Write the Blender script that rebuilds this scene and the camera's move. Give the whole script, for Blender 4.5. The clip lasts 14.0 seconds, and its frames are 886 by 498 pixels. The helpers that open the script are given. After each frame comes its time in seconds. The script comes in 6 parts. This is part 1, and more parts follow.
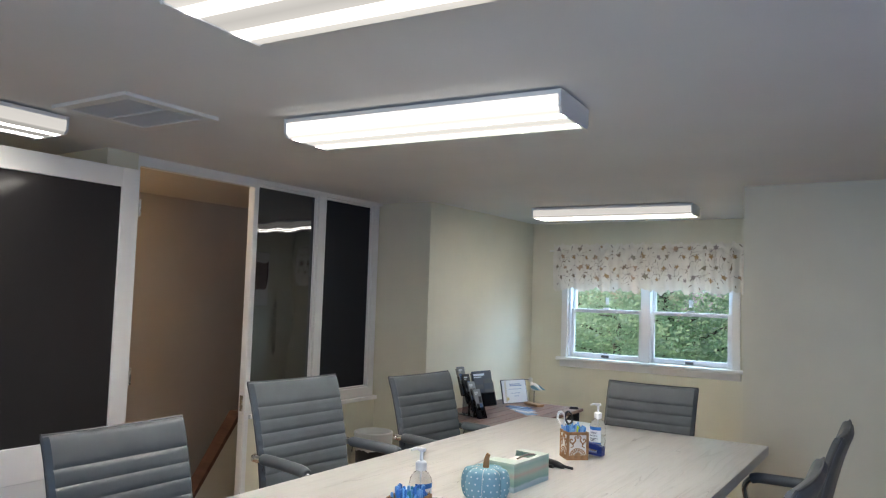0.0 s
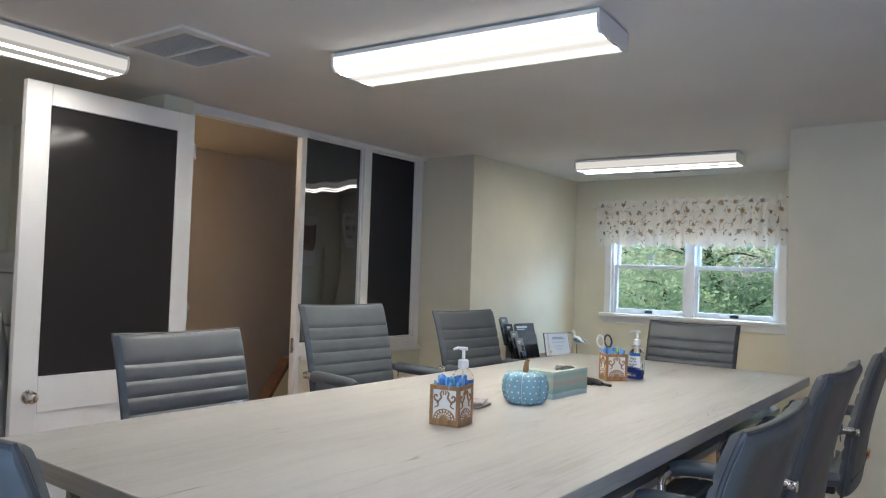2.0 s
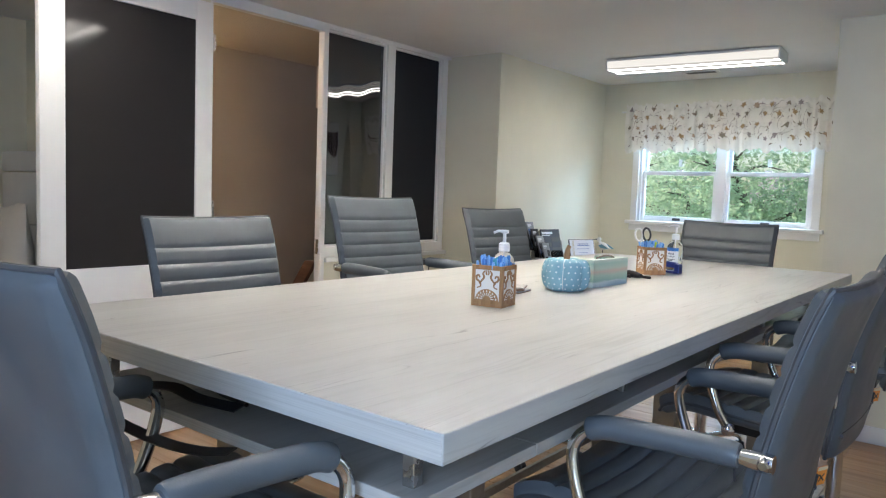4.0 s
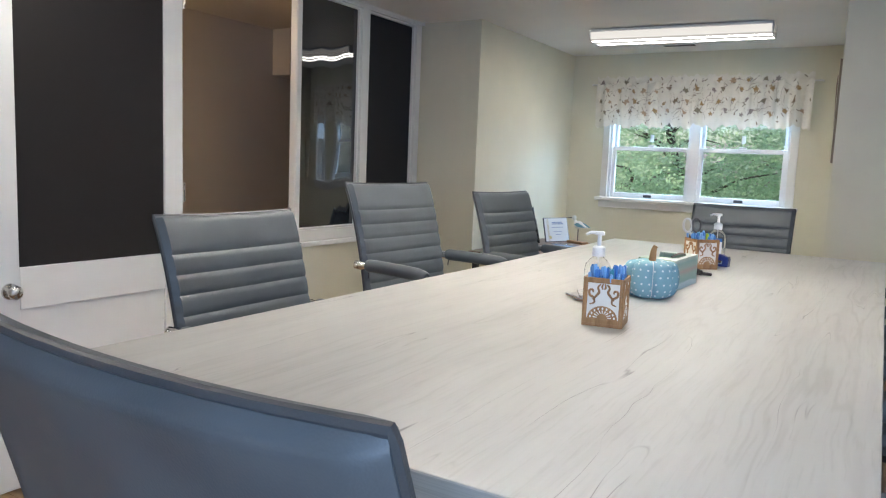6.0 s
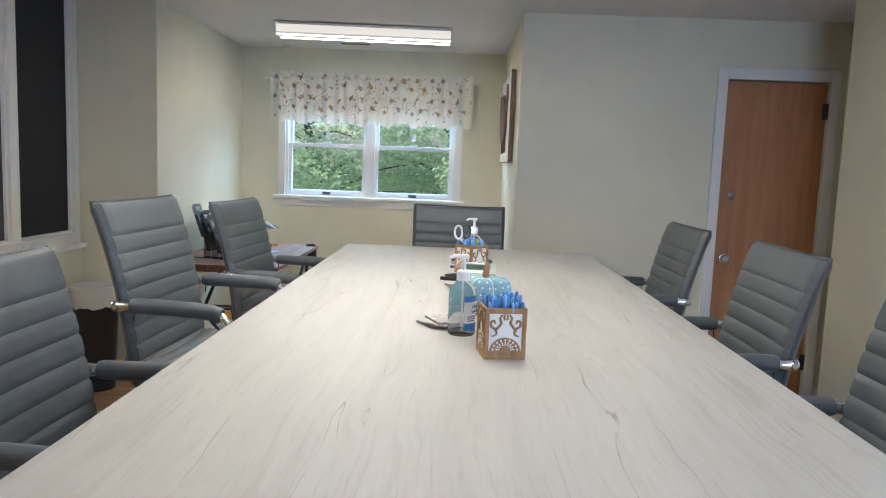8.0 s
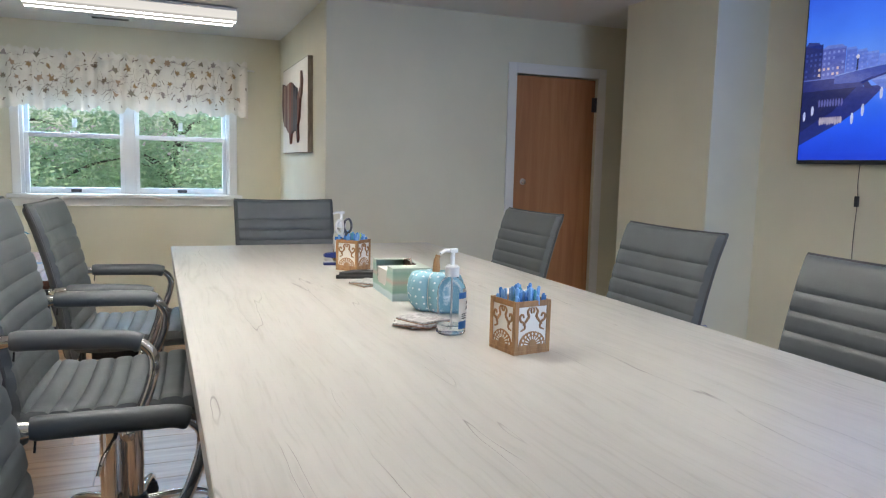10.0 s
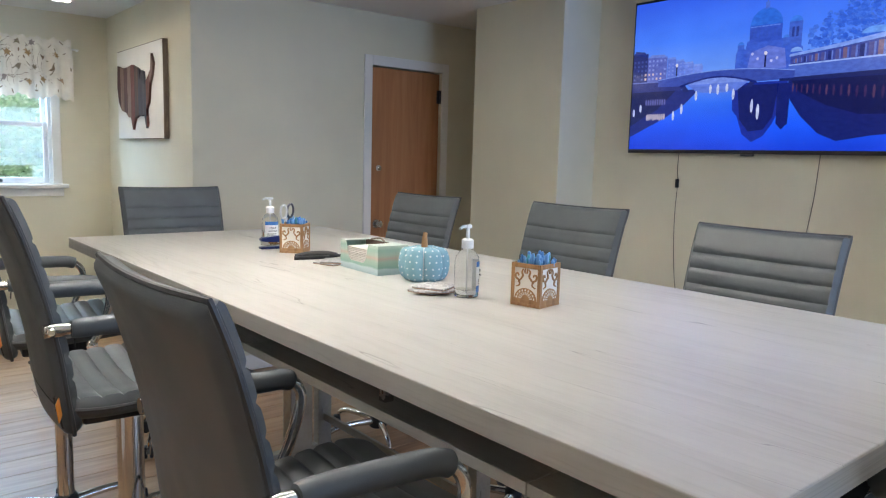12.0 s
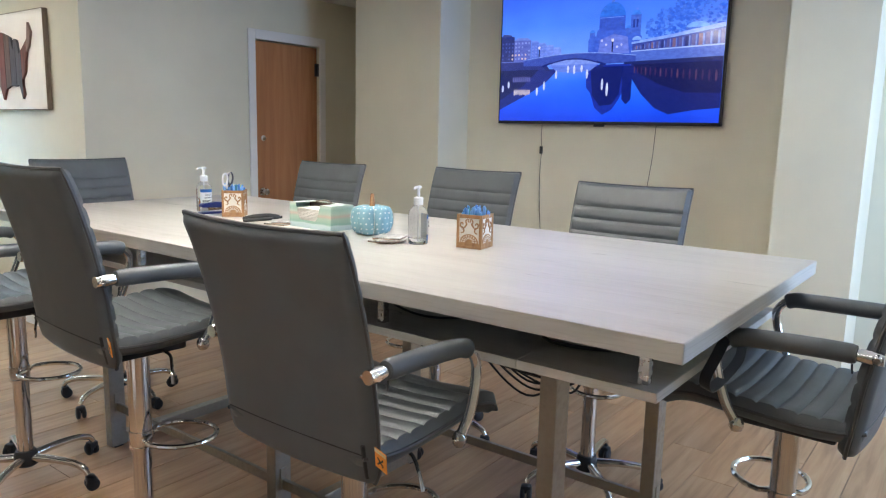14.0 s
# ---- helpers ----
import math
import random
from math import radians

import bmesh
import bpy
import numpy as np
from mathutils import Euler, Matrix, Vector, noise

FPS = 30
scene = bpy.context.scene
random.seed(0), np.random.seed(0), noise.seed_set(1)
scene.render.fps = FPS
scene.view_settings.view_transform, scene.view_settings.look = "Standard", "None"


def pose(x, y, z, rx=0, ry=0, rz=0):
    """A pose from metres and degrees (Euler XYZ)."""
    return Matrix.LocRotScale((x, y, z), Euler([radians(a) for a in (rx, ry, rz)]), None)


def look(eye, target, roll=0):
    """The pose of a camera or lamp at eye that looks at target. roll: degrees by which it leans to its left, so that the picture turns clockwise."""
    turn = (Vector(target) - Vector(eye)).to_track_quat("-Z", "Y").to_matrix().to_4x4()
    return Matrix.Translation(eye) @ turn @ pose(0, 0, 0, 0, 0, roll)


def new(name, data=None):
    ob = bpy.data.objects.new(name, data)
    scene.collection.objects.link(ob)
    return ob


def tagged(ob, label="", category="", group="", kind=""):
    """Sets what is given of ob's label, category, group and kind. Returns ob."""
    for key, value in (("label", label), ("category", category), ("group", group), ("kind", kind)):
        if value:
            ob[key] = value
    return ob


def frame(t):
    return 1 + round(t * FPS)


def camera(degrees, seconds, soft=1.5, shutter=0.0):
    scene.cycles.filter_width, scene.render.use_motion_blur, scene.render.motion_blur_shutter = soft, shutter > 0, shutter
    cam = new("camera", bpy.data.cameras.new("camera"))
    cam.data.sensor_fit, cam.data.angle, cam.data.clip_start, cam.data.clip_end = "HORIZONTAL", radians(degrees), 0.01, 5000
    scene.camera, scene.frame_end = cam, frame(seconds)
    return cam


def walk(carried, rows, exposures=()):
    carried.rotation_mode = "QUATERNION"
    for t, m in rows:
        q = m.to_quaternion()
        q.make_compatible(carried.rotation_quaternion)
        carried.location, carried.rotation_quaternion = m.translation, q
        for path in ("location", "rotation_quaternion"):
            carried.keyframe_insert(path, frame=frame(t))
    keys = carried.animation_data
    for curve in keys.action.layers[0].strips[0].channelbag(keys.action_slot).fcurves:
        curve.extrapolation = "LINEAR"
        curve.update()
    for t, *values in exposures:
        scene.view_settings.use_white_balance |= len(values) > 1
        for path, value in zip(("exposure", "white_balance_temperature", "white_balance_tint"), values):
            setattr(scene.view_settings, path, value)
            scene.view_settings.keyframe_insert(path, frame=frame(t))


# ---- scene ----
cam = camera(62.8, 14.0, 1.2)
EXPOSURES = [(0.0, -0.06), (1.0, -0.04), (2.5, 0.07), (3.2, 0.20), (4.0, 0.37), (6.3, 0.24), (7.5, 0.22), (9.0, 0.16), (11.5, 0.24), (12.5, 0.44), (13.2, 0.55), (14.0, 0.62)]
PATH = [
    (0, (1.2, -0.684, 1.692), (0.104, 0.984, 1.819), 1.9),
    (0.5, (1.231, -0.711, 1.639), (0.116, 0.944, 1.765), 1.9),
    (1, (1.259, -0.722, 1.557), (0.117, 0.916, 1.678), 2.0),
    (1.5, (1.257, -0.727, 1.506), (0.084, 0.89, 1.608), 1.9),
    (2, (1.264, -0.746, 1.464), (0.067, 0.855, 1.533), 1.9),
    (2.5, (1.259, -0.734, 1.424), (0.046, 0.856, 1.444), 1.9),
    (3, (1.263, -0.72, 1.387), (0.041, 0.863, 1.349), 2.0),
    (3.5, (1.24, -0.695, 1.344), (0.015, 0.883, 1.25), 2.0),
    (4, (1.15, -0.712, 1.345), (-0.071, 0.864, 1.189), 2.1),
    (4.2, (1.099, -0.708, 1.345), (-0.117, 0.871, 1.168), 2.1),
    (6.5, (0.423, -0.657, 1.419), (-0.432, 1.135, 1.175), 2.3),
    (7, (0.269, -0.62, 1.435), (-0.33, 1.273, 1.199), 2.3),
    (7.5, (0.135, -0.615, 1.438), (-0.189, 1.346, 1.21), 2.3),
    (8, (-0.053, -0.633, 1.449), (-0.092, 1.354, 1.223), 2.2),
    (8.5, (-0.215, -0.636, 1.449), (0.009, 1.338, 1.225), 2.1),
    (9, (-0.372, -0.565, 1.44), (0.051, 1.376, 1.215), 1.9),
    (11.5, (-1.15, -0.334, 1.418), (-0.02, 1.298, 1.181), 1.3),
    (12, (-1.337, -0.351, 1.415), (-0.071, 1.178, 1.168), 1.5),
    (12.5, (-1.468, -0.423, 1.413), (-0.086, 0.998, 1.149), 1.3),
    (13, (-1.595, -0.481, 1.397), (-0.123, 0.843, 1.111), 1.4),
    (13.5, (-1.765, -0.491, 1.421), (-0.232, 0.757, 1.114), 1.4),
    (14, (-1.93, -0.431, 1.425), (-0.358, 0.763, 1.102), 1.3),
]
walk(cam, [(t, look(eye, aim, lean)) for t, eye, aim, lean in PATH], EXPOSURES)

# ---- world, sun, large lights ----
world = bpy.data.worlds.new("sky")
scene.world = world
world.use_nodes = True
wn = world.node_tree
sky = wn.nodes.new("ShaderNodeTexSky")
sky.sky_type = "NISHITA"
sky.sun_disc = False
sky.sun_elevation = radians(42)
sky.sun_rotation = radians(262)
wn.links.new(sky.outputs[0], wn.nodes["Background"].inputs[0])
wn.nodes["Background"].inputs[1].default_value = 0.15

sun_data = bpy.data.lights.new("sun", "SUN")
sun_data.energy, sun_data.angle, sun_data.color = 5.0, radians(0.6), (1.0, 0.95, 0.86)
sun = new("sun", sun_data)
sun.matrix_world = look((-22, -3, 19), (0, 0, 0))


def window_light(name, eye, aim, w, h, power, colour):
    data = bpy.data.lights.new(name, "AREA")
    data.shape, data.size, data.size_y, data.energy, data.color = "RECTANGLE", w, h, power, colour
    ob = new(name, data)
    ob.matrix_world = look(eye, aim)
    return ob


window_light("north_window_sky", (-0.85, 6.55, 2.60), (-0.85, 4.60, 0.90), 2.0, 1.3, 185, (0.44, 0.70, 1.0))
window_light("south_window_sky", (1.40, -1.80, 1.45), (1.30, 0.0, 1.35), 1.5, 1.25, 44, (0.44, 0.64, 1.0))

# ---- materials ----


def principled(name, colour, rough=0.6, metal=0.0, spec=0.5):
    m = bpy.data.materials.new(name)
    m.use_nodes = True
    b = m.node_tree.nodes["Principled BSDF"]
    b.inputs["Base Color"].default_value = (*colour, 1)
    b.inputs["Roughness"].default_value = rough
    b.inputs["Metallic"].default_value = metal
    b.inputs["Specular IOR Level"].default_value = spec
    return m


def add(m, kind, **inputs):
    n = m.node_tree.nodes.new(kind)
    for key, value in inputs.items():
        n.inputs[key.replace("_", " ")].default_value = value
    return n


def wire(m, a, b):
    m.node_tree.links.new(a, b)


def coords(m, scale=(1, 1, 1), turn=(0, 0, 0), space="Object"):
    tc = add(m, "ShaderNodeTexCoord")
    mp = add(m, "ShaderNodeMapping", Scale=scale, Rotation=turn)
    wire(m, tc.outputs[space], mp.inputs[0])
    return mp.outputs[0]


def ramp(m, source, stops, constant=False):
    r = add(m, "ShaderNodeValToRGB")
    e = r.color_ramp.elements
    if constant:
        r.color_ramp.interpolation = "CONSTANT"
    while len(e) < len(stops):
        e.new(0.5)
    for k, (pos, col) in enumerate(stops):
        e[k].position = pos
        e[k].color = (*col, 1)
    wire(m, source, r.inputs[0])
    return r.outputs[0]


def mixed(m, a, b, fac=0.5, kind="MIX"):
    n = m.node_tree.nodes.new("ShaderNodeMix")
    n.data_type, n.blend_type = "RGBA", kind
    for k, v in ((0, fac), (6, a), (7, b)):
        if hasattr(v, "is_linked"):
            wire(m, v, n.inputs[k])
        else:
            n.inputs[k].default_value = v if k == 0 else (*v, 1)
    return n.outputs[2]


def bsdf(m):
    return m.node_tree.nodes["Principled BSDF"]


def bump(m, height, strength=0.2, distance=0.002):
    n = add(m, "ShaderNodeBump", Strength=strength, Distance=distance)
    wire(m, height, n.inputs["Height"])
    wire(m, n.outputs[0], bsdf(m).inputs["Normal"])


def paint(name, colour, rough=0.55, fine=260.0, relief=0.12, mottle=0.06):
    """Painted surface: broad mottling and a fine roller texture."""
    m = principled(name, colour, rough)
    c = coords(m)
    big = add(m, "ShaderNodeTexNoise", Scale=1.7, Detail=5.0)
    wire(m, c, big.inputs[0])
    lo = tuple(v * (1 - mottle) for v in colour)
    hi = tuple(min(1, v * (1 + mottle)) for v in colour)
    wire(m, ramp(m, big.outputs[0], [(0.3, lo), (0.7, hi)]), bsdf(m).inputs["Base Color"])
    small = add(m, "ShaderNodeTexNoise", Scale=fine, Detail=3.0)
    wire(m, c, small.inputs[0])
    bump(m, small.outputs[0], relief, 0.001)
    return m


WALL = paint("wall_paint", (0.72, 0.685, 0.55), 0.5)
# beige hall paint browned: the hall's dim warm light is put into the colour
HALL = paint("hall_paint_dimmed", (0.47, 0.40, 0.33), 0.6)
CEIL = paint("ceiling_paint", (0.78, 0.775, 0.765), 0.75, 180.0, 0.2, 0.03)
WHITE = paint("white_trim", (0.80, 0.79, 0.77), 0.35, 90.0, 0.05, 0.03)
VINYL = paint("window_vinyl", (0.80, 0.81, 0.83), 0.3, 60.0, 0.03, 0.02)


def popcorn_material():
    m = principled("popcorn_ceiling", (0.62, 0.54, 0.45), 0.9)
    c = coords(m)
    v = add(m, "ShaderNodeTexVoronoi", Scale=85.0)
    wire(m, c, v.inputs[0])
    bump(m, v.outputs["Distance"], 0.9, 0.006)
    return m


POPCORN = popcorn_material()


def tabletop_material():
    """Whitewashed oak laminate: grain along y, soft grey streaks, fine dark cracks."""
    m = principled("whitewashed_oak", (0.66, 0.63, 0.57), 0.32)
    warp_c = coords(m, (1.6, 1.1, 1.6))
    warp = add(m, "ShaderNodeTexNoise", Scale=2.2, Detail=3.0)
    wire(m, warp_c, warp.inputs[0])
    base = coords(m, (1, 1, 1))
    bent = m.node_tree.nodes.new("ShaderNodeMix")
    bent.data_type, bent.blend_type = "RGBA", "LINEAR_LIGHT"
    bent.inputs[0].default_value = 0.022
    wire(m, base, bent.inputs[6])
    wire(m, warp.outputs["Color"], bent.inputs[7])
    st = add(m, "ShaderNodeMapping", Scale=(30, 1.1, 30))
    wire(m, bent.outputs[2], st.inputs[0])
    grain = add(m, "ShaderNodeTexNoise", Scale=1.0, Detail=8.0, Roughness=0.62)
    wire(m, st.outputs[0], grain.inputs[0])
    g = ramp(m, grain.outputs[0], [(0.22, (0.462, 0.443, 0.410)), (0.42, (0.520, 0.501, 0.466)), (0.58, (0.540, 0.521, 0.485)), (0.80, (0.568, 0.549, 0.512))])
    bl = add(m, "ShaderNodeMapping", Scale=(3.2, 0.75, 3.2))
    wire(m, bent.outputs[2], bl.inputs[0])
    blotch = add(m, "ShaderNodeTexNoise", Scale=1.0, Detail=4.0)
    wire(m, bl.outputs[0], blotch.inputs[0])
    b = ramp(m, blotch.outputs[0], [(0.28, (0.83, 0.835, 0.84)), (0.62, (1.0, 1.0, 1.0))])
    col = mixed(m, g, b, 1.0, "MULTIPLY")
    # fine pores along the grain and thin cracks that wander along it
    pm = add(m, "ShaderNodeMapping", Scale=(170, 5, 170))
    wire(m, bent.outputs[2], pm.inputs[0])
    pore = add(m, "ShaderNodeTexNoise", Scale=1.0, Detail=3.0)
    wire(m, pm.outputs[0], pore.inputs[0])
    col = mixed(m, col, ramp(m, pore.outputs[0], [(0.28, (0.90, 0.895, 0.885)), (0.46, (1.0, 1.0, 1.0))]), 1.0, "MULTIPLY")
    vm = add(m, "ShaderNodeMapping", Scale=(11.0, 0.62, 11.0), Location=(0.31, 1.7, 0))
    wire(m, bent.outputs[2], vm.inputs[0])
    vein = add(m, "ShaderNodeTexNoise", Scale=1.0, Detail=2.5, Roughness=0.45)
    wire(m, vm.outputs[0], vein.inputs[0])
    line = ramp(m, vein.outputs[0], [(0.4962, (0, 0, 0)), (0.4988, (1, 1, 1)), (0.5012, (1, 1, 1)), (0.5038, (0, 0, 0))])
    rings = add(m, "ShaderNodeMath")
    rings.operation = "MULTIPLY"
    rings.inputs[1].default_value = 62.0
    wire(m, vein.outputs[0], rings.inputs[0])
    wavy = add(m, "ShaderNodeMath")
    wavy.operation = "SINE"
    wire(m, rings.outputs[0], wavy.inputs[0])
    figure = ramp(m, wavy.outputs[0], [(0.0, (1.0, 1.0, 1.0)), (0.5, (0.98, 0.98, 0.978)), (1.0, (0.86, 0.855, 0.845))])
    patch = ramp(m, blotch.outputs[0], [(0.38, (1, 1, 1)), (0.56, (0, 0, 0))])
    col = mixed(m, col, mixed(m, (1.0, 1.0, 1.0), figure, patch), 1.0, "MULTIPLY")
    km = add(m, "ShaderNodeMapping", Scale=(6.0, 3.4, 6.0), Location=(9.3, 1.7, 0))
    wire(m, base, km.inputs[0])
    keep = add(m, "ShaderNodeTexNoise", Scale=1.0, Detail=2.0)
    wire(m, km.outputs[0], keep.inputs[0])
    kept = ramp(m, keep.outputs[0], [(0.47, (0, 0, 0)), (0.57, (1, 1, 1))])
    mask = mixed(m, line, kept, 1.0, "MULTIPLY")
    thin = mixed(m, mask, (0.85, 0.85, 0.85), 1.0, "MULTIPLY")
    col2 = mixed(m, col, (0.17, 0.155, 0.14), thin)
    wire(m, col2, bsdf(m).inputs["Base Color"])
    rr = ramp(m, blotch.outputs[0], [(0.3, (0.33, 0.33, 0.33)), (0.7, (0.28, 0.28, 0.28))])
    wire(m, rr, bsdf(m).inputs["Roughness"])
    return m


OAK = tabletop_material()


def leather_material(name, colour):
    m = principled(name, colour, 0.42)
    c = coords(m)
    v = add(m, "ShaderNodeTexVoronoi", Scale=420.0)
    wire(m, c, v.inputs[0])
    bump(m, v.outputs["Distance"], 0.16, 0.0008)
    n = add(m, "ShaderNodeTexNoise", Scale=9.0, Detail=5.0)
    wire(m, c, n.inputs[0])
    wire(m, ramp(m, n.outputs[0], [(0.3, tuple(v * 0.88 for v in colour)), (0.7, tuple(v * 1.12 for v in colour))]), bsdf(m).inputs["Base Color"])
    wire(m, ramp(m, n.outputs[0], [(0.3, (0.36, 0.36, 0.36)), (0.7, (0.50, 0.50, 0.50))]), bsdf(m).inputs["Roughness"])
    return m


LEATHER = leather_material("grey_leather", (0.088, 0.099, 0.108))
PIPING = leather_material("dark_piping", (0.06, 0.062, 0.066))
SEAM = principled("seam_thread", (0.03, 0.031, 0.034), 0.7)
LABELPALE = principled("label_pale", (0.80, 0.66, 0.40), 0.5)
BLACK = principled("black_plastic", (0.012, 0.012, 0.014), 0.42)
NAVY = principled("navy_caster", (0.012, 0.013, 0.018), 0.38)


def metal(name, colour, rough, scale=30.0):
    m = principled(name, colour, rough, 1.0)
    c = coords(m)
    n = add(m, "ShaderNodeTexNoise", Scale=scale, Detail=4.0)
    wire(m, c, n.inputs[0])
    wire(m, ramp(m, n.outputs[0], [(0.35, (rough * 0.75,) * 3), (0.7, (min(1, rough * 1.35),) * 3)]), bsdf(m).inputs["Roughness"])
    return m


CHROME = metal("chrome", (0.72, 0.71, 0.70), 0.10)
STEEL = metal("bronze_grey_steel", (0.36, 0.33, 0.29), 0.42, 60.0)
NICKEL = metal("brushed_nickel", (0.60, 0.58, 0.55), 0.26)
DARKMETAL = metal("dark_metal", (0.10, 0.10, 0.11), 0.45)


def floor_material():
    """Mid-brown laminate planks, grain along x, each plank a little different."""
    m = principled("plank_floor", (0.36, 0.20, 0.10), 0.36)
    info = add(m, "ShaderNodeObjectInfo")
    c = coords(m, (1.2, 15, 15))
    shift = add(m, "ShaderNodeVectorMath")
    shift.operation = "MULTIPLY_ADD"
    shift.inputs[1].default_value = (37, 91, 53)
    wire(m, info.outputs["Random"], shift.inputs[0])
    wire(m, c, shift.inputs[2])
    n = add(m, "ShaderNodeTexNoise", Scale=1.6, Detail=7.0, Roughness=0.6, Distortion=0.6)
    wire(m, shift.outputs[0], n.inputs[0])
    g = ramp(m, n.outputs[0], [(0.25, (0.30, 0.165, 0.085)), (0.5, (0.44, 0.265, 0.145)), (0.75, (0.53, 0.34, 0.20))])
    tone = ramp(m, info.outputs["Random"], [(0.0, (0.82, 0.82, 0.84)), (1.0, (1.08, 1.06, 1.03))])
    wire(m, mixed(m, g, tone, 1.0, "MULTIPLY"), bsdf(m).inputs["Base Color"])
    bump(m, n.outputs[0], 0.08, 0.001)
    return m


PLANK = floor_material()
JOINT = principled("floor_joint", (0.06, 0.035, 0.02), 0.8)


def grain_material(name, dark, mid, light, scale, rough=0.4, turn=(0, 0, 0)):
    m = principled(name, mid, rough)
    c = coords(m, scale, turn)
    n = add(m, "ShaderNodeTexNoise", Scale=1.0, Detail=7.0, Roughness=0.6, Distortion=0.8)
    wire(m, c, n.inputs[0])
    wire(m, ramp(m, n.outputs[0], [(0.25, dark), (0.5, mid), (0.78, light)]), bsdf(m).inputs["Base Color"])
    bump(m, n.outputs[0], 0.08, 0.001)
    return m


DOORWOOD = grain_material("stained_birch", (0.34, 0.140, 0.058), (0.43, 0.195, 0.085), (0.50, 0.245, 0.118), (16, 16, 1.1), 0.38)
CUPWOOD = grain_material("carved_mango_wood", (0.20, 0.095, 0.035), (0.34, 0.18, 0.075), (0.46, 0.27, 0.13), (60, 60, 14), 0.55)
REDWOOD = grain_material("red_brown_boards", (0.07, 0.028, 0.018), (0.15, 0.065, 0.042), (0.24, 0.12, 0.08), (24, 3, 24), 0.4)
OAK_EDGE = grain_material("oak_edge_band", (0.40, 0.375, 0.335), (0.53, 0.505, 0.46), (0.60, 0.575, 0.53), (2.2, 2.2, 260), 0.4)
CREAM = paint("whitewash_inlay", (0.80, 0.77, 0.72), 0.6, 300.0, 0.3, 0.08)
RAIL = grain_material("handrail_wood", (0.07, 0.030, 0.018), (0.13, 0.060, 0.036), (0.18, 0.088, 0.055), (3, 20, 20), 0.4)


def tinted_glass(name, colour, spec, wave):
    """Dark mirror-like privacy film on slightly uneven glass."""
    m = principled(name, colour, 0.03, 0.0, spec)
    c = coords(m, (1, 2.2, 0.9))
    n = add(m, "ShaderNodeTexNoise", Scale=2.3, Detail=0.0)
    wire(m, c, n.inputs[0])
    bump(m, n.outputs[0], wave, 0.05)
    return m


FILM = tinted_glass("dark_film_glass", (0.010, 0.011, 0.015), 0.85, 0.12)
bsdf(FILM).inputs["IOR"].default_value = 1.62
MATTEFILM = tinted_glass("dull_dark_film", (0.019, 0.019, 0.023), 0.12, 0.03)
bsdf(MATTEFILM).inputs["Roughness"].default_value = 0.3
DOORFILM = tinted_glass("dark_door_glass", (0.032, 0.029, 0.029), 0.16, 0.03)
bsdf(DOORFILM).inputs["Roughness"].default_value = 0.10


def clear(name, colour, rough=0.0, ior=1.45):
    m = principled(name, colour, rough)
    bsdf(m).inputs["Transmission Weight"].default_value = 1.0
    bsdf(m).inputs["IOR"].default_value = ior
    return m


PANE = clear("window_glass", (0.97, 0.99, 1.0))
BOTTLE = clear("clear_plastic", (0.99, 0.99, 0.99), 0.16, 1.07)
GEL = clear("sanitizer_gel", (0.94, 0.96, 0.97), 0.0, 1.12)


def glow(name, colour, strength):
    m = bpy.data.materials.new(name)
    m.use_nodes = True
    nt = m.node_tree
    nt.nodes.remove(nt.nodes["Principled BSDF"])
    e = nt.nodes.new("ShaderNodeEmission")
    e.inputs[0].default_value = (*colour, 1)
    e.inputs[1].default_value = strength
    nt.links.new(e.outputs[0], nt.nodes["Material Output"].inputs[0])
    return m


LAMP = 12.5
HALL_GLOW = 36.0


def diffuser_material(level=1.0, peak=1.0, centre=1.0):
    """Ribbed acrylic lens, brightest below the two tubes that run along it."""
    m = glow("lit_acrylic_lens", (1.0, 0.952, 0.885), LAMP)
    e = [n for n in m.node_tree.nodes if n.type == "EMISSION"][0]
    tc = add(m, "ShaderNodeTexCoord")
    sep = add(m, "ShaderNodeSeparateXYZ")
    wire(m, tc.outputs["Generated"], sep.inputs[0])
    off = add(m, "ShaderNodeMath")
    off.operation = "SUBTRACT"
    off.inputs[1].default_value = 0.5
    wire(m, sep.outputs[1], off.inputs[0])
    a = add(m, "ShaderNodeMath")
    a.operation = "ABSOLUTE"
    wire(m, off.outputs[0], a.inputs[0])
    stops = ((0.0, 0.045 * centre), (0.14, 0.055 * centre), (0.195, 2.8 * peak), (0.24, 7.1 * peak), (0.285, 2.8 * peak), (0.34, 0.065 * centre), (0.44, 0.055 * centre), (0.465, 0.10 * peak), (0.5, 0.09 * peak))
    band = ramp(m, a.outputs[0], [(u, (v,) * 3) for u, v in stops])
    mul = add(m, "ShaderNodeMath")
    mul.operation = "MULTIPLY"
    mul.inputs[1].default_value = LAMP * level
    wire(m, band, mul.inputs[0])
    wire(m, mul.outputs[0], e.inputs[1])
    return m


LENS_FRESH = diffuser_material(1.5)
LENS_BRIGHT = diffuser_material(0.62)
LENS_DIM = diffuser_material(0.62)
LENS_AGED = diffuser_material(0.34, 0.85, 3.2)

# ---- building helpers ----


def part(name, bm, material, parent=None, label="", smooth=False):
    me = bpy.data.meshes.new(name)
    bmesh.ops.recalc_face_normals(bm, faces=bm.faces)
    bm.to_mesh(me)
    bm.free()
    for mat in material if isinstance(material, (list, tuple)) else [material]:
        me.materials.append(mat)
    if smooth:
        me.polygons.foreach_set("use_smooth", [True] * len(me.polygons))
        me.set_sharp_from_angle(angle=radians(42))
    ob = new(name, me)
    if parent:
        ob.parent = parent
    if label:
        ob["label"] = label
    return ob


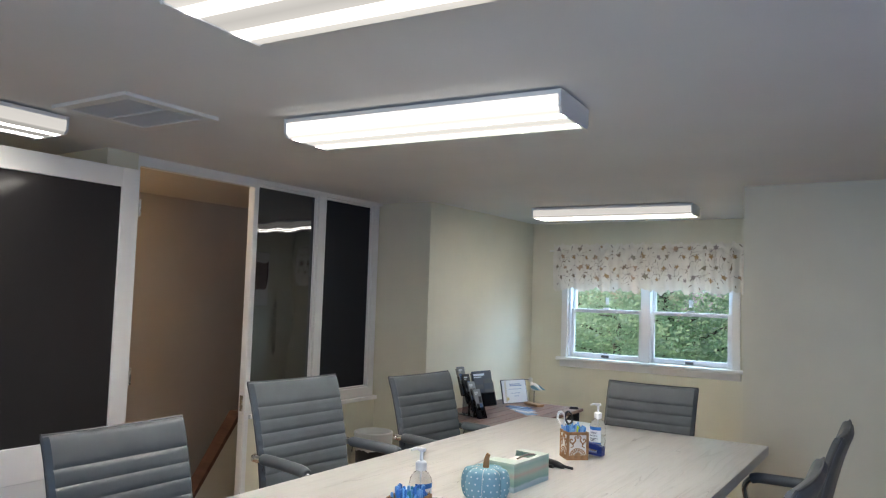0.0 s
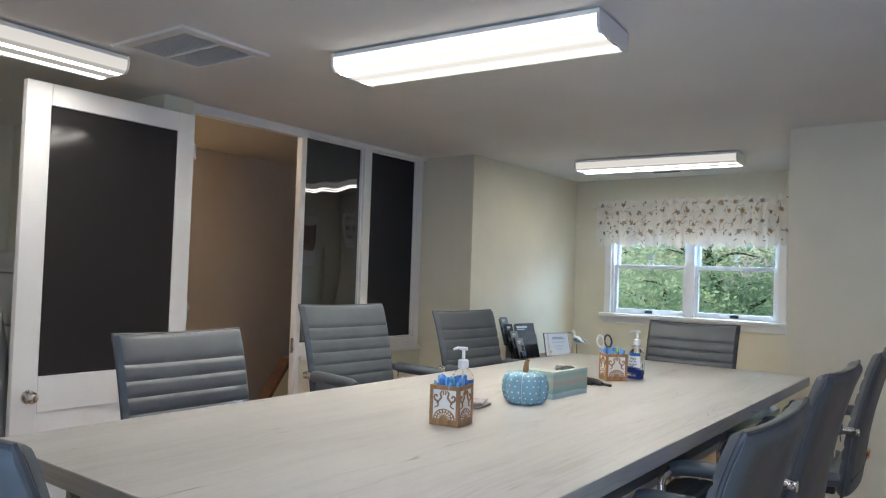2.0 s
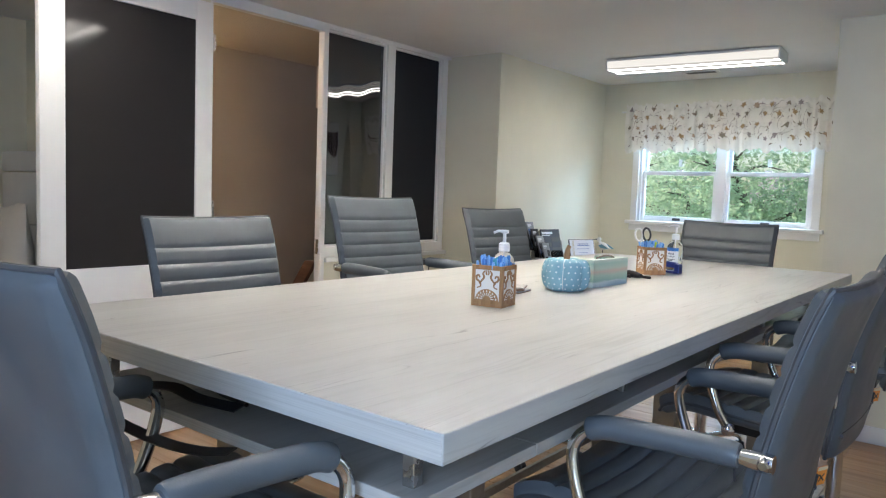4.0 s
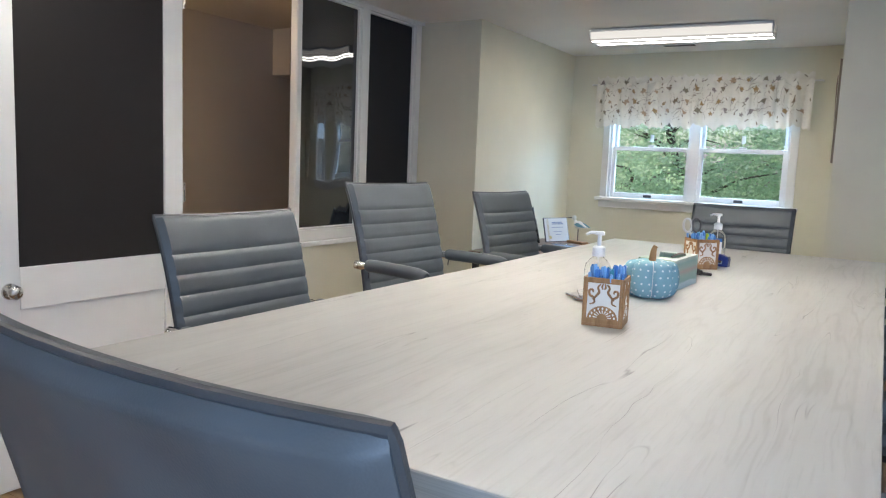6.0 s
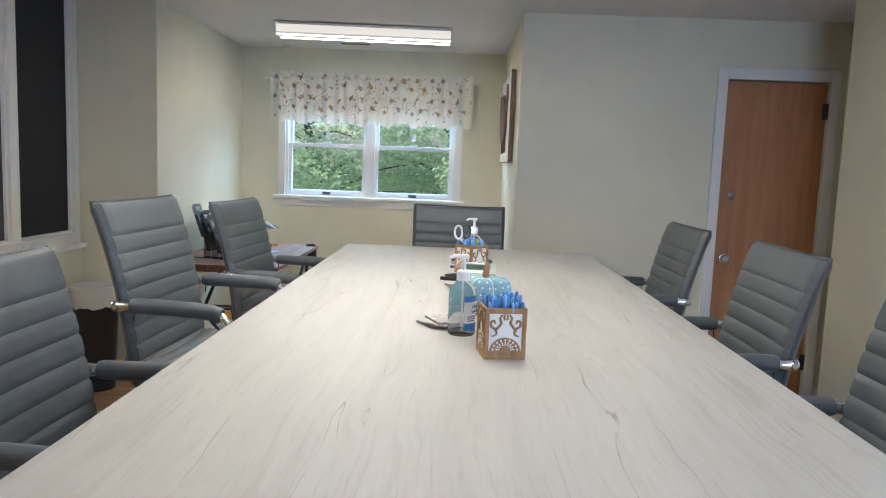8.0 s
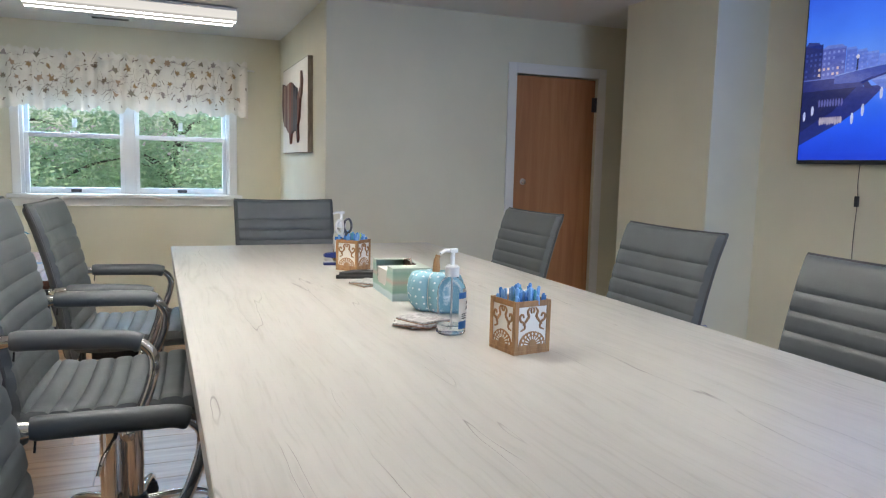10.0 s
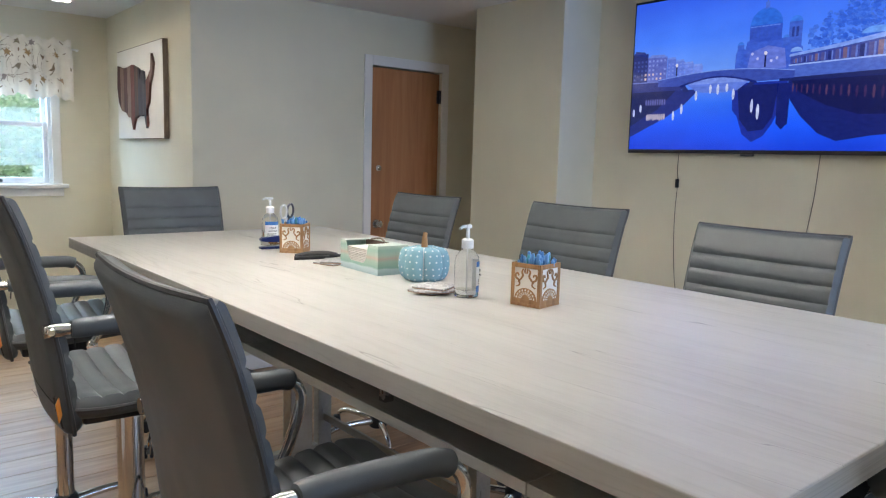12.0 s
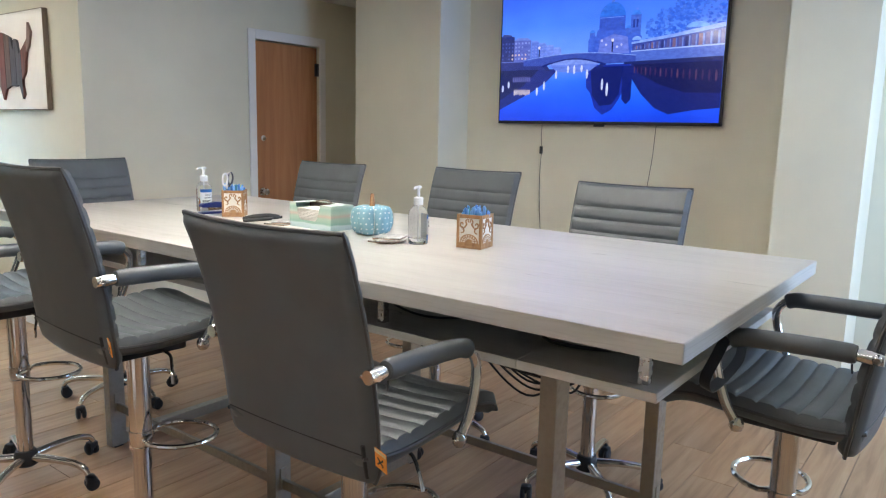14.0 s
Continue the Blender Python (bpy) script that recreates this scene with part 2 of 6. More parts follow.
def empty(name, m=None, label="", category="", group="", kind=""):
    ob = new(name)
    ob.empty_display_size = 0.05
    if m is not None:
        ob.matrix_basis = m
    return tagged(ob, label, category, group, kind)


def block(bm, x0, y0, z0, x1, y1, z1, bevel=0.0, m=None, mat=0):
    r = bmesh.ops.create_cube(bm, size=1)
    vs = r["verts"]
    for v in vs:
        v.co = Vector(((x0 + x1) / 2 + v.co.x * (x1 - x0), (y0 + y1) / 2 + v.co.y * (y1 - y0), (z0 + z1) / 2 + v.co.z * (z1 - z0)))
    fs = list({f for v in vs for f in v.link_faces})
    if bevel:
        es = list({e for v in vs for e in v.link_edges})
        out = bmesh.ops.bevel(bm, geom=es, offset=bevel, segments=2, affect="EDGES", profile=0.5)
        fs = list({f for v in out["verts"] for f in v.link_faces} | {f for f in fs if f.is_valid})
        vs = list({v for f in fs for v in f.verts})
    for f in fs:
        f.material_index = mat
    if m is not None:
        bmesh.ops.transform(bm, matrix=m, verts=vs)
    return vs


def solid(x0, y0, z0, x1, y1, z1, bevel=0.0):
    bm = bmesh.new()
    block(bm, x0, y0, z0, x1, y1, z1, bevel)
    return bm


def tube(bm, pts, r, seg=10, closed=False, radii=None, mat=0):
    """A round tube along a line of points."""
    pts = [Vector(p) for p in pts]
    n = len(pts)
    rings, side = [], None
    for k, p in enumerate(pts):
        a = pts[(k - 1) % n] if closed or k else p
        b = pts[(k + 1) % n] if closed or k < n - 1 else p
        d = (b - a).normalized()
        if side is None:
            side = d.orthogonal().normalized()
        side = (side - d * side.dot(d)).normalized()
        up = d.cross(side)
        rr = radii[k] if radii else r
        rings.append([bm.verts.new(p + (side * math.cos(2 * math.pi * j / seg) + up * math.sin(2 * math.pi * j / seg)) * rr) for j in range(seg)])
    for k in range(n if closed else n - 1):
        p, q = rings[k], rings[(k + 1) % n]
        for j in range(seg):
            f = bm.faces.new((p[j], p[(j + 1) % seg], q[(j + 1) % seg], q[j]))
            f.material_index = mat
    if not closed:
        for ring in (rings[0], rings[-1]):
            bm.faces.new(ring).material_index = mat
    return bm


def smooth_line(pts, steps=6):
    """Catmull-Rom points through pts."""
    p = [Vector(a) for a in pts]
    p = [2 * p[0] - p[1]] + p + [2 * p[-1] - p[-2]]
    out = []
    for k in range(1, len(p) - 2):
        for s in range(steps):
            t = s / steps
            out.append(0.5 * (2 * p[k] + (p[k + 1] - p[k - 1]) * t + (2 * p[k - 1] - 5 * p[k] + 4 * p[k + 1] - p[k + 2]) * t * t + (3 * p[k] - p[k - 1] - 3 * p[k + 1] + p[k + 2]) * t ** 3))
    return out + [p[-2]]


def lathe(bm, profile, seg=24, centre=(0, 0, 0), mat=0):
    """Turns a profile of (radius, height) about the z axis."""
    cx, cy, cz = centre
    rings = []
    for r, z in profile:
        if r < 1e-6:
            rings.append([bm.verts.new((cx, cy, cz + z))])
        else:
            rings.append([bm.verts.new((cx + r * math.cos(2 * math.pi * j / seg), cy + r * math.sin(2 * math.pi * j / seg), cz + z)) for j in range(seg)])
    for p, q in zip(rings, rings[1:]):
        for j in range(seg):
            a, b = p[j % len(p)], p[(j + 1) % len(p)]
            c, d = q[(j + 1) % len(q)], q[j % len(q)]
            vs = list(dict.fromkeys((a, b, c, d)))
            if len(vs) > 2:
                bm.faces.new(vs).material_index = mat
    return bm


def prism(bm, outline, lo, hi, axis="y", mat=0):
    """A flat outline (pairs) given depth along one axis."""
    put = {"x": lambda a, b, d: (d, a, b), "y": lambda a, b, d: (a, d, b), "z": lambda a, b, d: (a, b, d)}[axis]
    p = [bm.verts.new(put(a, b, lo)) for a, b in outline]
    q = [bm.verts.new(put(a, b, hi)) for a, b in outline]
    bm.faces.new(p).material_index = mat
    bm.faces.new(q[::-1]).material_index = mat
    for k in range(len(p)):
        j = (k + 1) % len(p)
        bm.faces.new((p[k], p[j], q[j], q[k])).material_index = mat
    return bm


def structure(name, bm, material, label, category, smooth=False):
    return tagged(part(name, bm, material, smooth=smooth), label, category, kind="structure")

# ---- large structure ----
TOP = 2.420          # ceiling height
NY = 5.778           # inner face of the window wall
BY = 4.03            # face of the wall with the wooden door
WX = -2.475          # face of the glazed wall
EX = 2.36            # wall behind the screen

structure("ceiling", solid(-4.45, -1.87, TOP, 3.15, 5.93, TOP + 0.12), CEIL, "plain white painted ceiling with a faint texture", "ceiling")
structure("subfloor", solid(-4.45, -1.87, -0.14, 3.15, 5.93, -0.012), JOINT, "dark joints under the brown plank floor", "floor")


def north_wall():
    bm = bmesh.new()
    x0, x1, z0, z1 = -1.60, -0.105, 1.15, 2.02
    block(bm, -2.13, NY, 0, x0, NY + 0.15, TOP)
    block(bm, x1, NY, 0, 0.455, NY + 0.15, TOP)
    block(bm, x0, NY, 0, x1, NY + 0.15, z0)
    block(bm, x0, NY, z1, x1, NY + 0.15, TOP)
    structure("wall_north", bm, WALL, "pale yellow-green painted alcove wall round the window", "wall")


north_wall()
structure("wall_alcove_west", solid(-2.13, 3.97, 0, -1.98, NY, TOP), WALL, "pale yellow-green painted side wall of the alcove", "wall")
structure("wall_northwest", solid(-2.62, 3.97, 0, -2.13, 4.10, TOP), WALL, "short olive-cream painted wall beside the glazed wall", "wall")
structure("wall_alcove_east", solid(0.305, BY, 0, 0.455, NY, TOP), WALL, "pale painted alcove wall that carries the wooden picture", "wall")


def door_wall():
    bm = bmesh.new()
    block(bm, 0.455, BY, 0, 1.590, BY + 0.12, TOP)
    block(bm, 2.232, BY, 0, 3.15, BY + 0.12, TOP)
    block(bm, 1.590, BY, 2.062, 2.232, BY + 0.12, TOP)
    structure("wall_closet", bm, WALL, "olive-cream painted wall with a brown door", "wall")


door_wall()
structure("pillar_1", solid(2.02, 2.632, 0, 3.0, 3.412, TOP), WALL, "boxed-out cream painted pier beside the screen", "pillar")
structure("pillar_2", solid(2.02, 0.082, 0, EX, 0.468, TOP), WALL, "boxed-out cream painted pier near the window side", "pillar")
structure("wall_east", solid(EX, -1.75, 0, EX + 0.14, 2.632, TOP), WALL, "olive-cream painted wall behind the large screen", "wall")
structure("wall_nook", solid(3.0, 2.632, 0, 3.15, BY, TOP), WALL, "olive-cream end wall of a shallow recess", "wall")




def south_wall():
    bm = bmesh.new()
    x0, x1, z0, z1 = 0.62, 2.18, 0.80, 2.10
    y0, y1 = -1.87, -1.75
    block(bm, -4.45, y0, 0, x0, y1, TOP)
    block(bm, x1, y0, 0, EX + 0.14, y1, TOP)
    block(bm, x0, y0, 0, x1, y1, z0)
    block(bm, x0, y0, z1, x1, y1, TOP)
    structure("wall_south", bm, WALL, "olive-cream painted end wall with a daylight window", "wall")


south_wall()
structure("wall_west_far", solid(-4.45, -1.75, 0, -4.30, 1.53, TOP), WALL, "olive painted far side wall of the room", "wall")
structure("wall_southwest", solid(-4.45, 1.53, 0, -2.415, 1.715, TOP), WALL, "olive painted wall running off behind the open door", "wall")
structure("wall_hall_west", solid(-3.80, 1.717, 0, -3.66, 4.75, TOP), HALL, "beige painted stair hall wall, dim light put into its brown colour", "wall")
structure("wall_hall_north", solid(-3.66, 4.60, 0, -2.13, 4.75, TOP), HALL, "beige painted end wall of the stair hall, dim light in its brown colour", "wall")
structure("ceiling_hall", solid(-3.66, 1.717, 2.385, -2.511, 4.60, TOP - 0.004), POPCORN, "bumpy popcorn ceiling of the stair hall", "ceiling")
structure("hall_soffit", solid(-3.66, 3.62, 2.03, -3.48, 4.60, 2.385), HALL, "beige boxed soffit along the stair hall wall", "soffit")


def glazed_wall():
    bm = bmesh.new()
    block(bm, -2.51, 2.643, 0, WX, 3.97, 0.875)
    structure("wall_west", bm, WALL, "olive-cream painted low wall below the dark windows", "wall")
    bm = bmesh.new()
    block(bm, -2.51, 1.717, 2.362, WX + 0.018, 2.643, TOP)
    block(bm, -2.51, 2.6435, 2.401, WX + 0.015, 3.97, TOP)
    structure("header_trim", bm, WHITE, "white painted header board under the ceiling", "trim")
    bm = bmesh.new()
    block(bm, -2.51, 1.717, 0, -2.425, 1.735, 2.361)
    structure("door_jamb", bm, WHITE, "white painted door jamb on the hinge side", "trim")
    bm = bmesh.new()
    block(bm, -2.505, 2.597, 0, WX + 0.016, 2.6425, 2.361)
    block(bm, WX + 0.016, 2.600, 0, WX + 0.022, 2.630, 2.361)
    structure("door_post", bm, WHITE, "white painted post between the doorway and the dark windows", "trim")
    strike = part("strike_plate", solid(-2.494, 2.594, 0.90, -2.466, 2.5968, 1.0, 0.001), NICKEL)
    tagged(strike, "small nickel strike plate on the white post", "strike plate")


glazed_wall()


def dark_window():
    root = empty("window_dark", None, "two tall dark film-covered interior panes in a white frame", "window", kind="structure")
    x0, x1 = WX - 0.05, WX + 0.012
    frame_bars = [("frame_top", 2.643, 3.935, 2.388, 2.4005), ("mullion", 3.229, 3.307, 0.948, 2.388), ("frame_right", 3.873, 3.935, 0.948, 2.388), ("frame_bottom", 2.643, 3.935, 0.8765, 0.948)]
    for n, y0, y1, z0, z1 in frame_bars:
        part(n, solid(x0, y0, z0, x1, y1, z1, 0.003), WHITE, root)
    part("sill", solid(WX + 0.002, 2.645, 0.845, x1 + 0.022, 3.965, 0.8755, 0.005), WHITE, root)
    for y0, y1, mat, says in ((2.643, 3.229, FILM, "dark glossy film-covered glass"), (3.307, 3.873, MATTEFILM, "dull dark film-covered glass")):
        part("pane", solid(WX - 0.035, y0, 0.948, WX - 0.028, y1, 2.388), mat, root, says)
        for ya, yb, za, zb in ((y0, y0 + 0.014, 0.948, 2.388), (y1 - 0.014, y1, 0.948, 2.388), (y0 + 0.014, y1 - 0.014, 2.374, 2.388), (y0 + 0.014, y1 - 0.014, 0.948, 0.962)):
            part("glazing_bead", solid(WX - 0.028, ya, za, WX - 0.006, yb, zb, 0.004), WHITE, root)


dark_window()


def open_white_door():
    """Hinged at the jamb, swung right back into the room."""
    door = empty("door_1", pose(-2.330, 1.662, 0.012, 0, 0, 0.0), "open white door with one large dark glass pane", "door", kind="structure")
    w, h, t = 0.897, 2.300, 0.04
    y0 = -w
    part("hinge_stile", solid(-t / 2, -0.10, 0, t / 2, 0, h, 0.003), WHITE, door)
    part("lock_stile", solid(-t / 2, y0, 0, t / 2, y0 + 0.115, h, 0.003), WHITE, door)
    part("top_rail", solid(-t / 2, y0 + 0.115, h - 0.104, t / 2, -0.10, h, 0.003), WHITE, door)
    part("lock_rail", solid(-t / 2, y0 + 0.115, 0.735, t / 2, -0.10, 0.905, 0.003), WHITE, door)
    part("bottom_rail", solid(-t / 2, y0 + 0.115, 0, t / 2, -0.10, 0.22, 0.003), WHITE, door)
    part("lower_panel", solid(-0.008, y0 + 0.115, 0.22, 0.008, -0.10, 0.735), WHITE, door)
    part("glass", solid(-0.005, y0 + 0.115, 0.905, 0.007, -0.10, h - 0.104), DOORFILM, door, "dark glossy glass")
    bm = bmesh.new()
    lathe(bm, [(0, 0.062), (0.018, 0.060), (0.027, 0.050), (0.029, 0.040), (0.024, 0.028), (0.013, 0.022), (0.012, 0.010), (0.031, 0.008), (0.033, 0.0), (0, 0)], 24)
    bmesh.ops.transform(bm, matrix=pose(t / 2, y0 + 0.075, 0.815, 0, 90, 0), verts=bm.verts)
    part("knob", bm, NICKEL, door, "round brushed nickel knob", smooth=True)
    for z in (0.25, 1.15, 2.05):
        bm = bmesh.new()
        tube(bm, [(0.024, 0.004, z), (0.024, 0.004, z + 0.09)], 0.007, 8)
        part("hinge", bm, NICKEL, door, smooth=True)


open_white_door()


def hall_guard():
    bm = bmesh.new()
    prism(bm, [(2.57, 0.0), (3.40, 0.0), (3.40, 0.74), (3.11, 0.74)], -3.14, -3.06, "x")
    root = structure("stair_guard", bm, WALL, "cream sloping stair guard wall in the hall", "stair guard")
    bm = bmesh.new()
    prism(bm, [(2.562, 0.004), (3.105, 0.743), (3.40, 0.743), (3.40, 0.775), (3.09, 0.775), (2.535, 0.004)], -3.155, -3.045, "x")
    part("cap_rail", bm, RAIL, root, "red-brown wooden cap rail")


hall_guard()


def brown_door():
    door = empty("door_2", pose(1.595, BY, 0), "closed plain reddish-brown wooden slab door", "door", kind="structure")
    part("slab", solid(0.004, 0.018, 0.010, 0.630, 0.055, 2.050, 0.002), DOORWOOD, door)
    for x in (0.066,):
        bm = bmesh.new()
        lathe(bm, [(0, 0.06), (0.020, 0.058), (0.027, 0.048), (0.026, 0.036), (0.013, 0.026), (0.012, 0.010), (0.030, 0.007), (0.032, 0), (0, 0)], 20)
        bmesh.ops.transform(bm, matrix=pose(x, 0.018, 0.93, 90, 0, 0), verts=bm.verts)
        part("knob", bm, NICKEL, door, "round satin nickel knob", smooth=True)
        bm = bmesh.new()
        lathe(bm, [(0, 0.012), (0.010, 0.012), (0.013, 0.009), (0.021, 0.006), (0.022, 0), (0, 0)], 20)
        bmesh.ops.transform(bm, matrix=pose(x + 0.016, 0.018, 1.335, 90, 0, 0), verts=bm.verts)
        part("deadbolt", bm, NICKEL, door, "small round brass-toned deadbolt", smooth=True)
    for z in (0.22, 1.83):
        bm = bmesh.new()
        tube(bm, [(0.634, 0.006, z), (0.634, 0.006, z + 0.10)], 0.007, 8)
        block(bm, 0.606, 0.012, z, 0.634, 0.0175, z + 0.10)
        part("hinge", bm, DARKMETAL, door)
    for n, x0, x1, z0, z1 in (("casing_left", -0.066, -0.002, 0, 2.128), ("casing_right", 0.636, 0.698, 0, 2.128), ("casing_top", -0.002, 0.636, 2.058, 2.128)):
        part(n, solid(x0, -0.016, z0, x1, -0.002, z1, 0.004), WHITE, door)
    part("closet_back", solid(-0.02, 0.14, 0, 0.66, 0.16, 2.06), WALL, door)


brown_door()


def baseboards():
    runs = [((0.315, BY - 0.014), (1.525, BY - 0.002)), ((2.296, BY - 0.014), (3.0, BY - 0.002)), ((EX - 0.014, 0.50), (EX - 0.002, 2.62)), ((2.006, 2.62), (2.018, 3.415)), ((2.006, 0.078), (2.018, 0.488)), ((2.02, 2.618), (EX - 0.014, 2.630)), ((2.02, 0.074), (EX - 0.014, 0.086)),
            ((EX - 0.014, -1.74), (EX - 0.002, 0.073)), ((-1.978, 3.99), (-1.966, NY - 0.002)), ((-1.966, NY - 0.014), (0.290, NY - 0.002)), ((0.291, BY), (0.303, NY - 0.002)), ((-2.47, 3.956), (-1.98, 3.968)), ((WX + 0.002, 2.66), (WX + 0.014, 3.955)), ((-4.29, 1.516), (-2.42, 1.528))]
    for k, ((x0, y0), (x1, y1)) in enumerate(runs):
        structure("baseboard", solid(x0, y0, 0.0, x1, y1, 0.10, 0.003), WHITE, "white painted baseboard along the wall", "baseboard")


baseboards()


def floor_planks():
    floor = empty("floor", None, "mid-brown wood-look plank floor", "floor", kind="structure")
    wide, long = 0.178, 1.50
    shapes = {}

    def plank_mesh(length):
        key = round(length, 3)
        if key not in shapes:
            bm = bmesh.new()
            block(bm, 0, 0.0012, -0.012, key - 0.002, wide - 0.0012, 0.0, 0.0012)
            shapes[key] = bpy.data.meshes.new("plank")
            bm.to_mesh(shapes[key])
            bm.free()
            shapes[key].materials.append(PLANK)
        return shapes[key]

    rnd = random.Random(5)
    y = -1.85
    while y < 5.75:
        x = -4.4 - rnd.random() * 1.2
        lim = 0.32 if y > BY else 2.42
        while x < lim:
            a, b = max(x, -4.35), min(x + long, lim)
            if b - a > 0.05:
                ob = new("plank", plank_mesh(b - a))
                ob.parent = floor
                ob.matrix_basis = pose(a, y, 0)
            x += long
        y += wide


# ---- window with its valance ----


def twin_window():
    win = empty("window_1", None, "white vinyl twin double-hung window over green trees", "window", kind="structure")
    x0, x1, z0, z1 = -1.60, -0.105, 1.15, 2.02
    yi = NY
    # casing and sill
    part("casing_left", solid(x0 - 0.058, yi - 0.018, 1.150, x0 + 0.004, yi - 0.002, z1 + 0.06, 0.004), WHITE, win)
    part("casing_right", solid(x1 - 0.004, yi - 0.018, 1.150, x1 + 0.058, yi - 0.002, z1 + 0.06, 0.004), WHITE, win)
    part("casing_top", solid(x0 + 0.004, yi - 0.018, z1 - 0.004, x1 - 0.004, yi - 0.002, z1 + 0.06, 0.004), WHITE, win)
    part("sill", solid(x0 - 0.095, yi - 0.055, 1.118, x1 + 0.095, yi + 0.02, 1.150, 0.006), WHITE, win)
    part("apron", solid(x0 - 0.066, yi - 0.018, 1.058, x1 + 0.066, yi - 0.002, 1.117, 0.004), WHITE, win)
    mid = (x0 + x1) / 2
    part("mullion", solid(mid - 0.040, yi + 0.010, z0, mid + 0.040, yi + 0.10, z1, 0.004), VINYL, win)
    for n, a, b in (("jamb_left", x0, x0 + 0.024), ("jamb_right", x1 - 0.024, x1)):
        part(n, solid(a, yi + 0.012, z0, b, yi + 0.13, z1, 0.003), VINYL, win)
    part("head", solid(x0 + 0.024, yi + 0.012, z1 - 0.02, x1 - 0.024, yi + 0.13, z1), VINYL, win)
    for xa, xb in ((x0 + 0.024, mid - 0.040), (mid + 0.040, x1 - 0.024)):
        for which, ya, za, zb in (("lower_sash", yi + 0.035, z0 + 0.002, 1.610), ("upper_sash", yi + 0.078, 1.575, z1 - 0.02)):
            sash = empty(which)
            sash.parent = win
            s = 0.030
            part("stile", solid(xa, ya, za, xa + s, ya + 0.034, zb, 0.004), VINYL, sash)
            part("stile", solid(xb - s, ya, za, xb, ya + 0.034, zb, 0.004), VINYL, sash)
            low = 0.046 if which == "lower_sash" else 0.030
            part("rail", solid(xa + s, ya, za, xb - s, ya + 0.034, za + low, 0.004), VINYL, sash)
            part("rail", solid(xa + s, ya, zb - 0.034, xb - s, ya + 0.034, zb, 0.004), VINYL, sash)
            g = part("pane", solid(xa + s, ya + 0.014, za + low, xb - s, ya + 0.018, zb - 0.034), PANE, sash, "clear glass")
            g.visible_shadow = False
            c = (xa + xb) / 2
            if which == "lower_sash":
                part("lift", solid(c - 0.036, ya - 0.010, za + 0.010, c + 0.036, ya - 0.001, za + 0.034, 0.003), DARKMETAL, sash, "small dark lift handle")
                part("latch", solid(c - 0.03, ya + 0.004, zb + 0.001, c + 0.03, ya + 0.03, zb + 0.016, 0.003), VINYL, sash)
            else:
                part("tag", solid(c - 0.020, ya - 0.004, 1.655, c + 0.012, ya - 0.002, 1.72), VINYL, sash, "small white paper tag")


twin_window()


def valance_surface(x, s):
    """Cloth at x along the rod and s metres below its top edge: depth from the wall and height."""
    fold = math.sin(x * 41 + 1.3 * math.sin(x * 9)) * 0.5 + math.sin(x * 73 + 2.0) * 0.25 + math.sin(x * 19 + 0.7) * 0.35 + abs(math.sin(x * 33 + 1.1)) * 0.5
    amp = 0.016 + 0.018 * min(1, s / 0.3)
    if s < 0.075:
        amp = 0.010 + 0.05 * abs(s - 0.05) * 2
    pinch = 0.012 * math.exp(-((s - 0.055) / 0.016) ** 2)
    bulge = 0.018 * math.sin(min(1, s / 0.4) * math.pi)
    return NY - 0.075 - bulge - amp * fold + pinch, s


